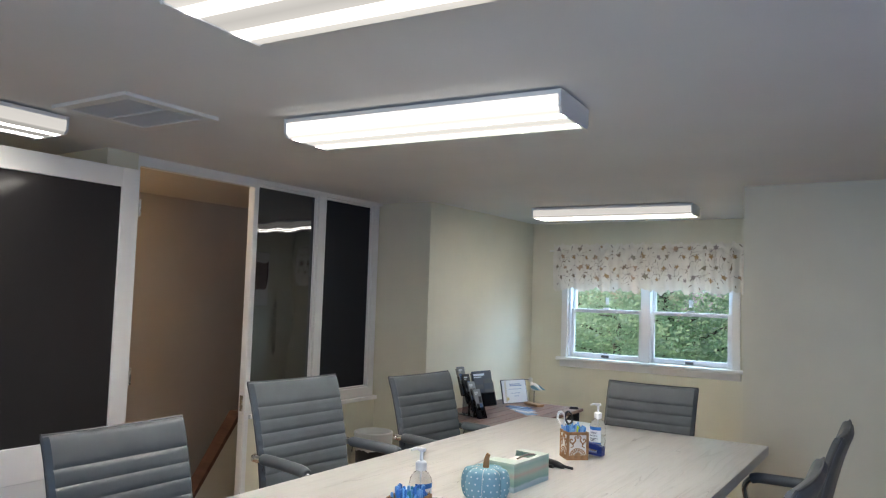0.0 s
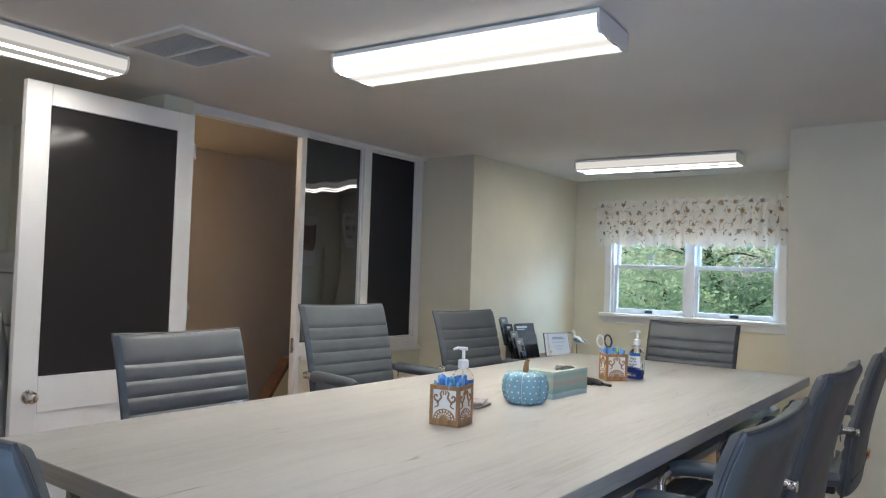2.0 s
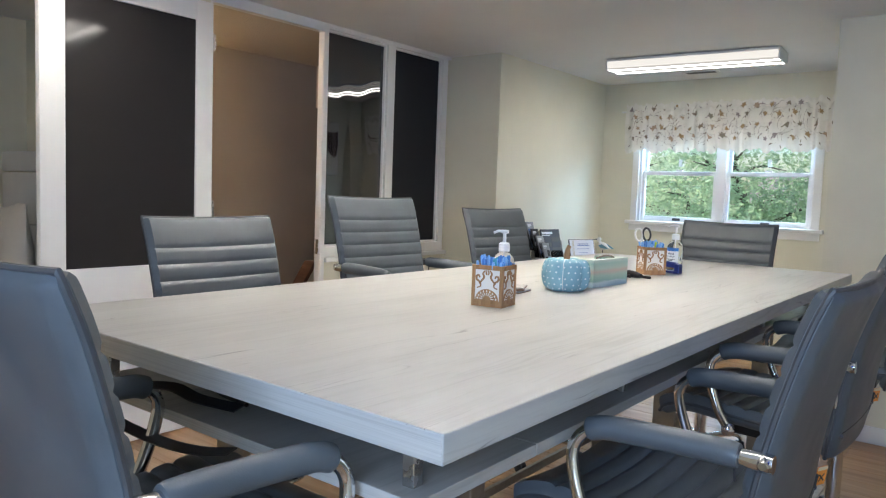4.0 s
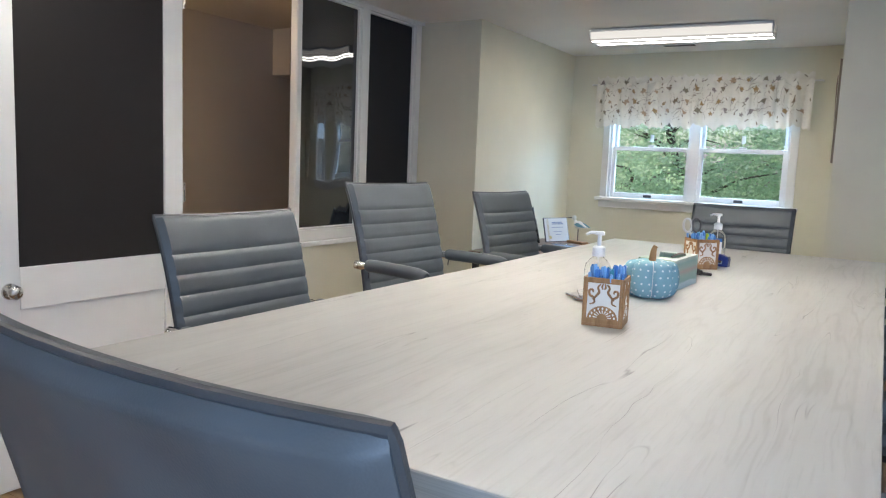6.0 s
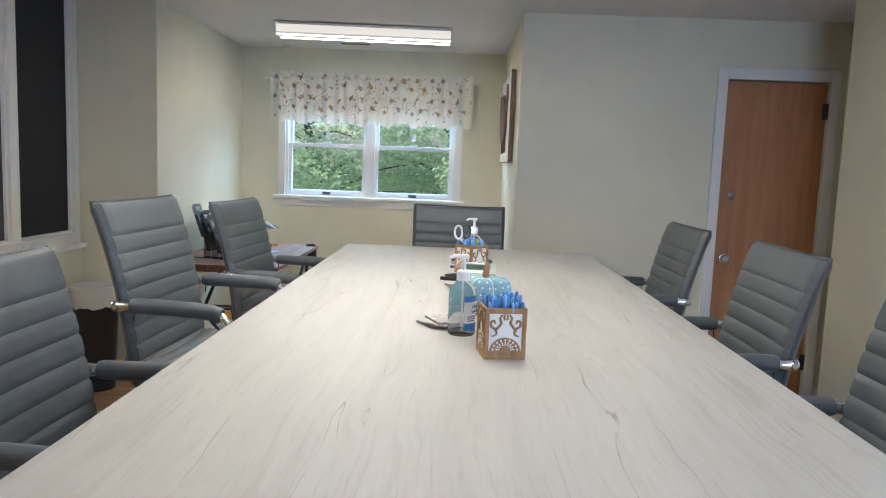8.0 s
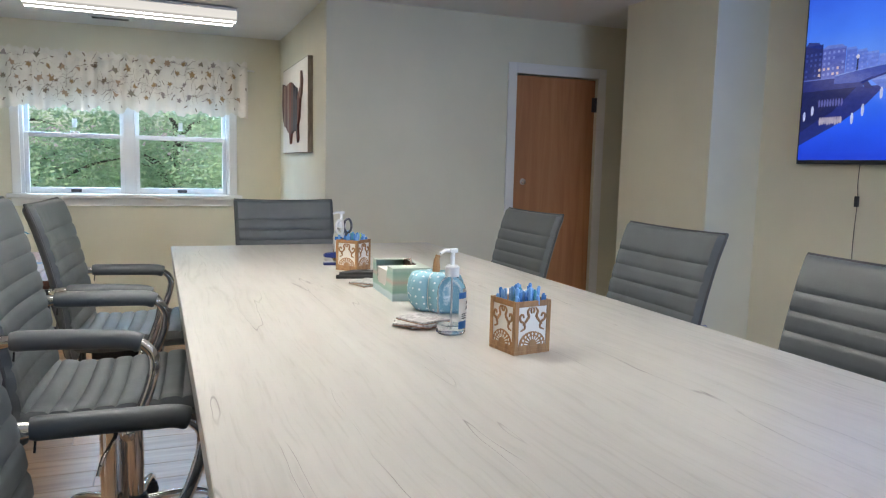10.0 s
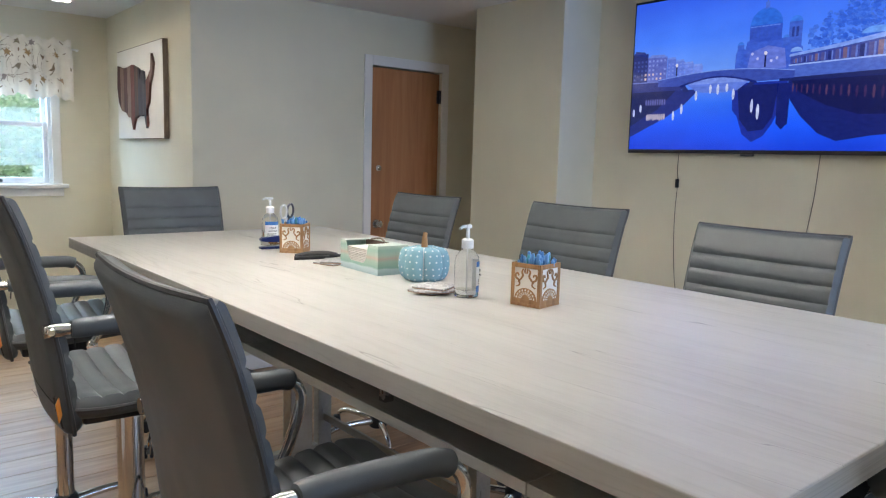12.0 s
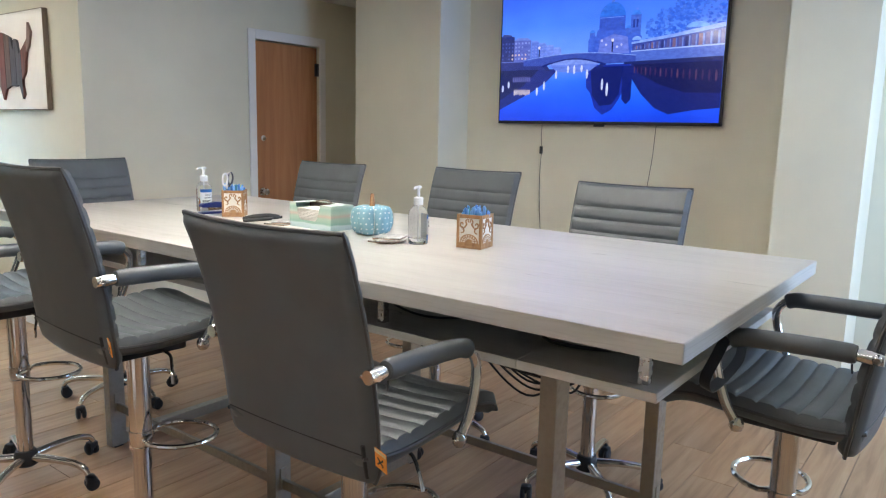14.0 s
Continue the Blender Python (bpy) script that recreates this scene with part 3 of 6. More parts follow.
def valance():
    v = empty("valance", None, "cream gathered cotton valance printed with brown leaves", "curtain")
    x0, x1, ztop = -1.722, 0.030, 2.210
    bm = bmesh.new()
    nx, nz = 260, 26
    grid = []
    for i in range(nx + 1):
        x = x0 + (x1 - x0) * i / nx
        length = 0.426 + 0.016 * math.sin(x * 26 + 0.8) + 0.006 * math.sin(x * 61)
        topz = ztop + 0.008 * math.sin(x * 57) + 0.006 * math.sin(x * 131 + 1)
        col = []
        for j in range(nz + 1):
            s = length * j / nz
            y, s = valance_surface(x, s)
            col.append(bm.verts.new((x, y, topz - s)))
        grid.append(col)
    for i in range(nx):
        for j in range(nz):
            bm.faces.new((grid[i][j], grid[i + 1][j], grid[i + 1][j + 1], grid[i][j + 1]))
    cloth = principled("valance_cotton", (0.68, 0.625, 0.525), 0.85)
    c = coords(cloth)
    n = add(cloth, "ShaderNodeTexNoise", Scale=14.0, Detail=5.0)
    wire(cloth, c, n.inputs[0])
    wire(cloth, ramp(cloth, n.outputs[0], [(0.3, (0.74, 0.70, 0.62)), (0.7, (0.83, 0.79, 0.71))]), bsdf(cloth).inputs["Base Color"])
    w = add(cloth, "ShaderNodeTexNoise", Scale=700.0, Detail=2.0)
    wire(cloth, c, w.inputs[0])
    bump(cloth, w.outputs[0], 0.25, 0.001)
    thin = add(cloth, "ShaderNodeBsdfTranslucent")
    thin.inputs[0].default_value = (0.80, 0.76, 0.68, 1)
    both = add(cloth, "ShaderNodeMixShader")
    both.inputs[0].default_value = 0.06
    wire(cloth, bsdf(cloth).outputs[0], both.inputs[1])
    wire(cloth, thin.outputs[0], both.inputs[2])
    wire(cloth, both.outputs[0], cloth.node_tree.nodes["Material Output"].inputs[0])
    part("cloth", bm, cloth, v, smooth=True)
    # printed leaves, flowers and thin stems lying on the cloth
    inks = [principled("ink_" + n, col, 0.85) for n, col in (("ochre", (0.38, 0.25, 0.12)), ("umber", (0.23, 0.17, 0.115)), ("olive", (0.26, 0.225, 0.16)), ("grey", (0.31, 0.26, 0.24)), ("rust", (0.44, 0.31, 0.21)))]
    bm = bmesh.new()
    rnd = random.Random(11)

    def on_cloth(x, s):
        y, _ = valance_surface(x, s)
        top = ztop + 0.008 * math.sin(x * 57) + 0.006 * math.sin(x * 131 + 1)
        return bm.verts.new((x, y - 0.003, top - s))

    def motif(x, s, size, turn, lobes, mat):
        pts = []
        count = lobes * 2 if lobes > 1 else 8
        for k in range(count):
            a = turn + 2 * math.pi * k / count
            if lobes > 1:
                r = size * (1.0 if k % 2 == 0 else 0.5)
                dx, ds = r * math.cos(a), r * math.sin(a)
            else:
                b = 2 * math.pi * k / count
                px, ps = size * 1.25 * math.cos(b), size * 0.42 * math.sin(b)
                dx, ds = px * math.cos(turn) - ps * math.sin(turn), px * math.sin(turn) + ps * math.cos(turn)
            if not (x0 + 0.005 < x + dx < x1 - 0.005 and 0.004 < s + ds < 0.405):
                return
            pts.append((x + dx, s + ds))
        mid_v = on_cloth(x, s)
        ring = [on_cloth(*p) for p in pts]
        for k in range(count):
            bm.faces.new((mid_v, ring[k], ring[(k + 1) % count])).material_index = mat

    step_x, step_s = 0.112, 0.092
    row = 0
    s = 0.03
    while s < 0.405:
        x = x0 + 0.04 + (row % 2) * step_x * 0.5
        while x < x1:
            lobes = rnd.choice((7, 5, 6, 3, 5))
            motif(x + rnd.uniform(-0.022, 0.022), s + rnd.uniform(-0.018, 0.018), rnd.uniform(0.019, 0.032), rnd.uniform(0, 6.3), lobes, rnd.choice((0, 0, 1, 2, 3, 4)))
            for _ in range(2):
                motif(x + rnd.uniform(-0.045, 0.045), s + rnd.uniform(-0.04, 0.04), rnd.uniform(0.008, 0.013), rnd.uniform(0, 6.3), 1, rnd.choice((1, 2, 3)))
            x += step_x
        s += step_s
        row += 1
    for k in range(110):
        x, s, a = rnd.uniform(x0 + 0.05, x1 - 0.1), rnd.uniform(0.03, 0.37), rnd.uniform(0, 6.3)
        line = []
        for q in range(13):
            line.append((x, s))
            x += 0.012 * math.cos(a)
            s += 0.012 * math.sin(a)
            a += rnd.uniform(-0.15, 0.4)
        if all(x0 + 0.01 < p < x1 - 0.01 and 0.005 < q < 0.405 for p, q in line):
            up = [on_cloth(p, q) for p, q in line]
            dn = [on_cloth(p + 0.0018, q + 0.0018) for p, q in line]
            for q in range(12):
                bm.faces.new((up[q], up[q + 1], dn[q + 1], dn[q])).material_index = 1
    part("print", bm, inks, v, "brown, ochre and grey leaf print")["kind"] = "stuff"
    bm = bmesh.new()
    tube(bm, [(x0 - 0.055, NY - 0.045, 2.152), (x1 + 0.055, NY - 0.045, 2.152)], 0.007, 8)
    for x in (x0 - 0.055, x1 + 0.055):
        tube(bm, [(x, NY - 0.045, 2.152), (x, NY - 0.003, 2.152)], 0.007, 8)
    part("rod", bm, WHITE, v, "thin white curtain rod")


valance()

# ---- ceiling lights and vents ----


def ceiling_light(m, length, wide, lens, group="fluorescent ceiling lights"):
    """Wraparound fluorescent fitting, its length along local x, hung from z = 0 down."""
    fit_ = empty("ceiling_light", m, "lit white wraparound fluorescent fitting on the ceiling", "ceiling light", group)
    hl, hw = length / 2, wide / 2
    part("housing", solid(-hl + 0.012, -hw + 0.003, -0.036, hl - 0.012, hw - 0.003, -0.010), WHITE, fit_)
    part("spacer", solid(-hl + 0.05, -hw + 0.06, -0.010, hl - 0.05, hw - 0.06, 0.0), WHITE, fit_)
    bm = bmesh.new()
    prof = [(-hw, -0.028), (-hw + 0.005, -0.068), (-hw + 0.022, -0.086), (hw - 0.022, -0.086), (hw - 0.005, -0.068), (hw, -0.028)]
    for (ya, za), (yb, zb) in zip(prof, prof[1:]):
        n = 12 if abs(yb - ya) > 0.1 else 1
        for k in range(n):
            a0, a1 = k / n, (k + 1) / n
            p = [(x, ya + (yb - ya) * t, za + (zb - za) * t) for x in (-hl + 0.010, hl - 0.010) for t in (a0, a1)]
            vs = [bm.verts.new(q) for q in (p[0], p[1], p[3], p[2])]
            bm.faces.new(vs)
    bmesh.ops.remove_doubles(bm, verts=bm.verts, dist=1e-5)
    part("diffuser", bm, lens, fit_, "glowing ribbed acrylic lens")
    for sx in (-1, 1):
        bm = bmesh.new()
        prism(bm, [(-hw - 0.003, -0.010), (-hw - 0.001, -0.070), (-hw + 0.019, -0.090), (hw - 0.019, -0.090), (hw + 0.001, -0.070), (hw + 0.003, -0.010)], sx * hl - 0.010 * (sx > 0), sx * hl + 0.010 * (sx < 0), "x")
        part("end_cap", bm, WHITE, fit_, "white end cap")
    return fit_


ceiling_light(pose(-0.435, 1.667, TOP, 0, 0, 4.6), 1.22, 0.31, LENS_FRESH)
ceiling_light(pose(0.36, 0.50, TOP, 0, 0, 4.2), 1.22, 0.345, LENS_AGED)
ceiling_light(pose(-1.99, 0.40, TOP, 0, 0, 92), 1.22, 0.27, LENS_BRIGHT)
ceiling_light(pose(-0.775, 4.705, TOP, 0, 0, 3.2), 1.24, 0.29, LENS_DIM)


def ceiling_vent():
    v = empty("ceiling_vent", pose(-1.540, 1.113, TOP, 0, 0, 1.5), "white square ceiling return vent, shade behind its louvres as a black sheet", "vent")
    # black sheet put in for the shade behind the slats
    part("shade_backing", solid(-0.205, -0.185, -0.004, 0.205, 0.185, -0.001), BLACK, v)
    for n, x0, y0, x1, y1 in (("frame_side", -0.245, -0.225, -0.195, 0.225), ("frame_side", 0.195, -0.225, 0.245, 0.225), ("frame_end", -0.195, -0.225, 0.195, -0.175), ("frame_end", -0.195, 0.175, 0.195, 0.225), ("middle_bar", -0.195, -0.006, 0.195, 0.006)):
        part(n, solid(x0, y0, -0.016, x1, y1, -0.0005, 0.003), WHITE, v)
    for k in range(26):
        x = -0.190 + k * 0.0152
        for y0, y1 in ((-0.175, -0.006), (0.006, 0.175)):
            bm = bmesh.new()
            block(bm, -0.006, y0, -0.0008, 0.006, y1, 0.0008, 0, pose(x, 0, -0.009, 0, 38, 0))
            part("slat", bm, CEIL, v)


ceiling_vent()


def slot_vent():
    v = empty("slot_vent", pose(-0.945, 5.39, TOP), "narrow white slot vent in the alcove ceiling", "vent")
    part("frame", solid(-0.14, -0.05, -0.012, 0.14, 0.05, -0.0005, 0.003), WHITE, v)
    # black strips on the frame face paint the shade inside the slots
    for k in range(4):
        part("slot", solid(-0.12, -0.038 + k * 0.02, -0.0135, 0.12, -0.028 + k * 0.02, -0.0122), BLACK, v)


slot_vent()


# ---- conference table ----
TZ = 1.041


def conference_table():
    t = empty("conference_table", pose(0, 1.514, 0), "long whitewashed oak bar-height conference table with a lower shelf", "table")
    hw, hl = 0.61, 1.514
    part("tabletop", solid(-hw, -hl, TZ - 0.043, hw, hl, TZ, 0.0022), OAK, t)
    sh = hl - 0.085
    for sy in (-1, 1):
        part("edge_band", solid(-hw + 0.002, sy * hl - 0.0005, TZ - 0.041, hw - 0.002, sy * hl + 0.0005, TZ - 0.002), OAK_EDGE, t)
        part("shelf_edge_band", solid(-0.499, sy * sh - 0.0005, 0.869, 0.499, sy * sh + 0.0005, 0.890), OAK_EDGE, t)
    for y0, y1 in ((-sh, -1.085), (-1.083, 0.0), (0.002, 1.083), (1.085, sh)):
        part("shelf", solid(-0.500, y0, 0.868, 0.500, y1, 0.891, 0.0015), OAK, t)
    for y in (-sh + 0.045, -0.62, 0.62, sh - 0.045):
        for x in (-0.455, 0.455):
            part("standoff", solid(x - 0.012, y - 0.012, 0.891, x + 0.012, y + 0.012, TZ - 0.043, 0.002), NICKEL, t, "square brushed nickel standoff")
    for y in (-1.118, -0.05, 1.055):
        for x in (-0.362, 0.362):
            part("leg", solid(x - 0.035, y - 0.024, 0.006, x + 0.035, y + 0.024, 0.868, 0.003), STEEL, t, "bronze-grey steel leg")
            part("foot", solid(x - 0.02, y - 0.02, 0.0, x + 0.02, y + 0.02, 0.006), BLACK, t)
            part("bracket", solid(x - 0.015, y - 0.029, 0.17, x + 0.015, y - 0.024, 0.25, 0.002), STEEL, t)
        part("floor_bar", solid(-0.327, y - 0.022, 0.012, 0.327, y + 0.022, 0.060, 0.003), STEEL, t)
        part("top_bar", solid(-0.327, y - 0.022, 0.822, 0.327, y + 0.022, 0.868, 0.003), STEEL, t)
    for x in (-0.362, 0.362):
        for y0, y1 in ((-1.094, -0.074), (-0.026, 1.031)):
            part("stretcher", solid(x - 0.008, y0, 0.172, x + 0.008, y1, 0.207, 0.002), STEEL, t, "thin steel stretcher bar")


conference_table()


def cable(name, pts, r, label, steps=8, mat=None):
    bm = bmesh.new()
    tube(bm, smooth_line(pts, steps), r, 6)
    return tagged(part(name, bm, mat or BLACK, smooth=True), label, "cable")


def table_cables():
    rnd = random.Random(3)
    root = empty("cable_bundle", None, "loose bundle of black cables hanging under the table", "cable")
    for k in range(7):
        a = rnd.uniform(-0.02, 0.02)
        bm = bmesh.new()
        pts = [(0.02 + a, 0.98 + a, 0.867), (0.05 + a, 0.90 + 0.5 * a, 0.72 + rnd.uniform(-0.04, 0.03)), (0.10 + a, 0.74 + a, 0.60 + rnd.uniform(-0.05, 0.05)), (0.13 + a, 0.60, 0.62 + rnd.uniform(-0.05, 0.05)), (0.10 + a, 0.52 + a, 0.74), (0.06, 0.50 + a, 0.867)]
        tube(bm, smooth_line(pts, 7), 0.0042, 6)
        part("strand", bm, BLACK, root, smooth=True)
    box_ = empty("power_box", pose(-0.12, 0.55, 0.891), "small grey power box with cables on the table shelf", "power strip")
    part("body", solid(-0.11, -0.05, 0.0, 0.11, 0.05, 0.060, 0.004), DARKMETAL, box_)
    part("faceplate", solid(-0.115, -0.035, 0.008, -0.111, 0.035, 0.052, 0.001), NICKEL, box_)
    cable("extension_cable", [(-0.23, 0.52, 0.903), (-0.32, 0.44, 0.896), (-0.30, 0.30, 0.896), (-0.18, 0.22, 0.896), (-0.05, 0.20, 0.896)], 0.005, "black power cord lying on the table shelf")
    cable("charging_cord", [(-0.26, 0.70, 0.898), (-0.34, 0.82, 0.896), (-0.30, 0.98, 0.896), (-0.20, 1.10, 0.896)], 0.004, "black cord lying on the table shelf")
    bm = bmesh.new()
    line = smooth_line([(0.06, 0.10, 0.935), (-0.02, 0.065, 0.945), (-0.10, 0.055, 0.955), (-0.24, 0.04, 0.93), (-0.31, 0.045, 0.885), (-0.29, 0.045, 0.85), (-0.20, 0.045, 0.843), (-0.10, 0.05, 0.841), (0.0, 0.055, 0.850), (0.08, 0.07, 0.864)], 8)
    for p, q in zip(line, line[1:]):
        d = (q - p).normalized()
        side = Vector((0, 0.012, 0.004))
        vs = [bm.verts.new(v) for v in (p - side, p + side, q + side, q - side)]
        bm.faces.new(vs)
    bmesh.ops.remove_doubles(bm, verts=bm.verts, dist=0.0004)
    out = bmesh.ops.solidify(bm, geom=bm.faces[:], thickness=0.003)
    tagged(part("strap", bm, BLACK), "black webbing strap hanging from the table shelf", "strap")


table_cables()

# ---- chairs ----


def pad(path, width, thick, seams, crown=0.010, taper=0.0, side=1):
    """A channel-stitched cushion swept along path (y, z); the padded side is to the left of the way, or to the right for side -1."""
    n = len(path)
    length = [0.0]
    for a, b in zip(path, path[1:]):
        length.append(length[-1] + math.hypot(b[0] - a[0], b[1] - a[1]))
    total = length[-1]

    def at(s):
        for k in range(n - 1):
            if s <= length[k + 1] or k == n - 2:
                t = (s - length[k]) / (length[k + 1] - length[k])
                return path[k][0] + (path[k + 1][0] - path[k][0]) * t, path[k][1] + (path[k + 1][1] - path[k][1]) * t

    rows = []
    marks = sorted([0.0] + [s * total for s in seams] + [total])
    for a, b in zip(marks, marks[1:]):
        m = max(6, int((b - a) / 0.008))
        for k in range(m):
            rows.append(a + (b - a) * k / m)
    rows.append(total)
    cols = 18
    bm = bmesh.new()
    front, back = [], []
    for s in rows:
        y, z = at(s)
        y1, z1 = at(min(total, s + 0.03))
        y0, z0 = at(max(0, s - 0.03))
        d = math.hypot(y1 - y0, z1 - z0)
        ny, nz = -side * (z1 - z0) / d, side * (y1 - y0) / d
        near = min(abs(s - m) for m in marks)
        puff = crown * (1 - math.exp(-near / 0.0045)) * (0.75 if near < 0.1 else 1.0)
        endfade = min(1.0, min(s, total - s) / 0.022)
        endround = math.sqrt(max(0.0, 1 - (1 - endfade) ** 2))
        w = width / 2 * (1 - taper * (1 - s / total))
        if s < 0.06:
            w -= 0.02 * (1 - s / 0.06) ** 2
        fr, bk = [], []
        for c in range(cols + 1):
            u = -1 + 2 * c / cols
            u = math.copysign(1 - (1 - abs(u)) ** 1.35, u)
            edge = math.sqrt(max(0.0, 1 - max(0, (abs(u) - 0.9) / 0.1) ** 2))
            of = (thick / 2 * endround * (0.35 + 0.65 * edge)) + puff * edge * endround
            ob_ = thick / 2 * endround * (0.35 + 0.65 * edge)
            hollow = 0.016 * (u * u - 0.5)
            fr.append(bm.verts.new((u * w, y + ny * (of + hollow), z + nz * (of + hollow))))
            bk.append(bm.verts.new((u * w, y + ny * (hollow - ob_), z + nz * (hollow - ob_))))
        front.append(fr)
        back.append(bk)
    for p, q, fl in ((front, front, 0), (back, back, 1)):
        for r in range(len(rows) - 1):
            for c in range(cols):
                f = (p[r][c], p[r][c + 1], p[r + 1][c + 1], p[r + 1][c])
                bm.faces.new(f if not fl else f[::-1])
    for r in range(len(rows) - 1):
        for c in (0, cols):
            f = (front[r][c], front[r + 1][c], back[r + 1][c], back[r][c])
            bm.faces.new(f)
    for r in (0, len(rows) - 1):
        for c in range(cols):
            bm.faces.new((front[r][c], front[r][c + 1], back[r][c + 1], back[r][c]))
    rim = [v.co.copy() for v in ([(r[0]) for r in front])] + [v.co.copy() for v in front[-1]] + [r[cols].co.copy() for r in reversed(front)]
    rim_b = [r[0].co.copy() for r in back] + [v.co.copy() for v in back[-1]] + [r[cols].co.copy() for r in reversed(back)]
    bmesh.ops.remove_doubles(bm, verts=bm.verts, dist=1e-5)
    mid = [(a + b) / 2 for a, b in zip(rim, rim_b)]
    return bm, mid


def drafting_chair(m, lift=0.0, tag=True, ring_turn=0.0, base_turn=0.0):
    """Faces local +y; its column stands on the origin. lift: how far the seat is raised."""
    ch = empty("drafting_chair", m, "grey channel-stitched leather drafting chair with chrome arms and foot ring", "chair", "chairs round the table")
    L = lift
    back_path = smooth2([(-0.176, 0.700), (-0.189, 0.79), (-0.203, 0.90), (-0.230, 1.03), (-0.266, 1.16), (-0.297, 1.242)], L)
    n_seam = [0.145, 0.24, 0.335, 0.43, 0.525, 0.62, 0.715, 0.81]
    bm, mid = pad(back_path, 0.498, 0.038, n_seam, 0.0075, 0.03, -1)
    part("backrest", bm, LEATHER, ch, smooth=True)
    bm = bmesh.new()
    tube(bm, mid[::2], 0.0052, 6)
    part("back_piping", bm, PIPING, ch, smooth=True)
    seat_path = smooth2([(-0.205, 0.760), (-0.09, 0.750), (0.06, 0.757), (0.18, 0.766), (0.245, 0.752), (0.262, 0.732)], L)
    bm, mid = pad(seat_path, 0.480, 0.050, [0.10, 0.20, 0.30, 0.40, 0.50, 0.60, 0.70, 0.80], 0.0095, 0.0)
    part("seat", bm, LEATHER, ch, smooth=True)
    bm = bmesh.new()
    tube(bm, mid[::2], 0.0050, 6)
    part("seat_piping", bm, PIPING, ch, smooth=True)
    # stitched seam low on the rear of the cover
    bm = bmesh.new()
    tube(bm, smooth_line([(-0.218, -0.2015, 0.774 + L), (-0.12, -0.2105, 0.777 + L), (0.0, -0.2140, 0.778 + L), (0.12, -0.2105, 0.777 + L), (0.218, -0.2015, 0.774 + L)], 5), 0.0016, 5)
    part("rear_seam", bm, SEAM, ch, smooth=True)
    bm = bmesh.new()
    tube(bm, [(0.219, -0.1885, 0.722 + L), (0.220, -0.2005, 0.772 + L), (0.220, -0.2050, 0.798 + L)], 0.005, 6)
    part("rear_zip", bm, SEAM, ch, "dark zip at the lower corner of the cover", smooth=True)
    for sx in (-1, 1):
        x = sx * 0.252
        bm = bmesh.new()
        pts = smooth_line([(x, -0.225, 0.955), (x, -0.10, 0.955), (x * 1.03, 0.03, 0.952), (x * 1.05, 0.085, 0.947), (x * 1.07, 0.118, 0.915), (x * 1.09, 0.118, 0.868), (x * 1.10, 0.092, 0.79), (x * 1.08, 0.062, 0.738)], 7)
        pts = [(p.x, p.y, p.z + L) for p in pts]
        tube(bm, pts, 0.0125, 10)
        lathe(bm, [(0, -0.02), (0.012, -0.018), (0.0175, -0.008), (0.0175, 0.006), (0.011, 0.016), (0, 0.018)], 12, (x * 1.08, 0.062, 0.738 + L))
        arm = part("arm_loop", bm, CHROME, ch, "chrome tube arm", smooth=True)
        bm = bmesh.new()
        pts = smooth_line([(x, -0.172, 0.957), (x, -0.10, 0.957), (x * 1.03, 0.03, 0.954), (x * 1.048, 0.070, 0.951), (x * 1.055, 0.094, 0.943)], 6)
        rr = [0.020] + [0.0228] * (len(pts) - 2) + [0.020]
        tube(bm, [(p.x, p.y, p.z + L) for p in pts], 0.0245, 14, radii=rr)
        part("arm_pad", bm, LEATHER, arm, "grey leather sleeve", smooth=True)
        bm = bmesh.new()
        tube(bm, [(x, -0.172, 0.956 + L), (x, -0.200, 0.955 + L), (x, -0.226, 0.955 + L)], 0.015, 12, radii=[0.0135, 0.017, 0.0155])
        tube(bm, [(x - sx * 0.028, -0.213, 0.955 + L), (x + sx * 0.012, -0.213, 0.955 + L), (x + sx * 0.02, -0.213, 0.955 + L)], 0.013, 12, radii=[0.012, 0.013, 0.007])
        part("joint", bm, CHROME, arm, "chrome clamp", smooth=True)
        bm = bmesh.new()
        tube(bm, [(x, -0.165, 0.934 + L), (x, -0.167, 0.912 + L)], 0.0022, 5)
        part("zip_pull", bm, BLACK, arm)
    part("mechanism", solid(-0.10, -0.13, 0.675 + L, 0.10, 0.11, 0.722 + L, 0.008), BLACK, ch)
    bm = bmesh.new()
    tube(bm, smooth_line([(0.09, 0.02, 0.69 + L), (0.16, 0.02, 0.685 + L), (0.205, 0.0, 0.655 + L), (0.225, -0.01, 0.62 + L)], 4), 0.0048, 8)
    part("lever", bm, CHROME, ch, smooth=True)
    bm = bmesh.new()
    lathe(bm, [(0, 0.675 + L), (0.034, 0.675 + L), (0.034, 0.432), (0.036, 0.430), (0.036, 0.420), (0, 0.420)], 20)
    part("upper_column", bm, CHROME, ch, smooth=True)
    bm = bmesh.new()
    lathe(bm, [(0, 0.42), (0.029, 0.42), (0.029, 0.125), (0, 0.125)], 20)
    part("lower_column", bm, CHROME, ch, smooth=True)
    bm = bmesh.new()
    c, s = math.cos(ring_turn), math.sin(ring_turn)
    loop = []
    for k in range(25):
        a = -2.55 + 5.1 * k / 24
        px, py = 0.118 + 0.112 * math.cos(a), 0.100 * math.sin(a)
        loop.append((px * c - py * s, px * s + py * c, 0.462))
    loop = [(0.03 * c + 0.012 * s, 0.03 * s - 0.012 * c, 0.462)] + loop + [(0.03 * c - 0.012 * s, 0.03 * s + 0.012 * c, 0.462)]
    tube(bm, loop, 0.0085, 8)
    tube(bm, [(0, 0, 0.445), (0, 0, 0.48)], 0.0365, 16)
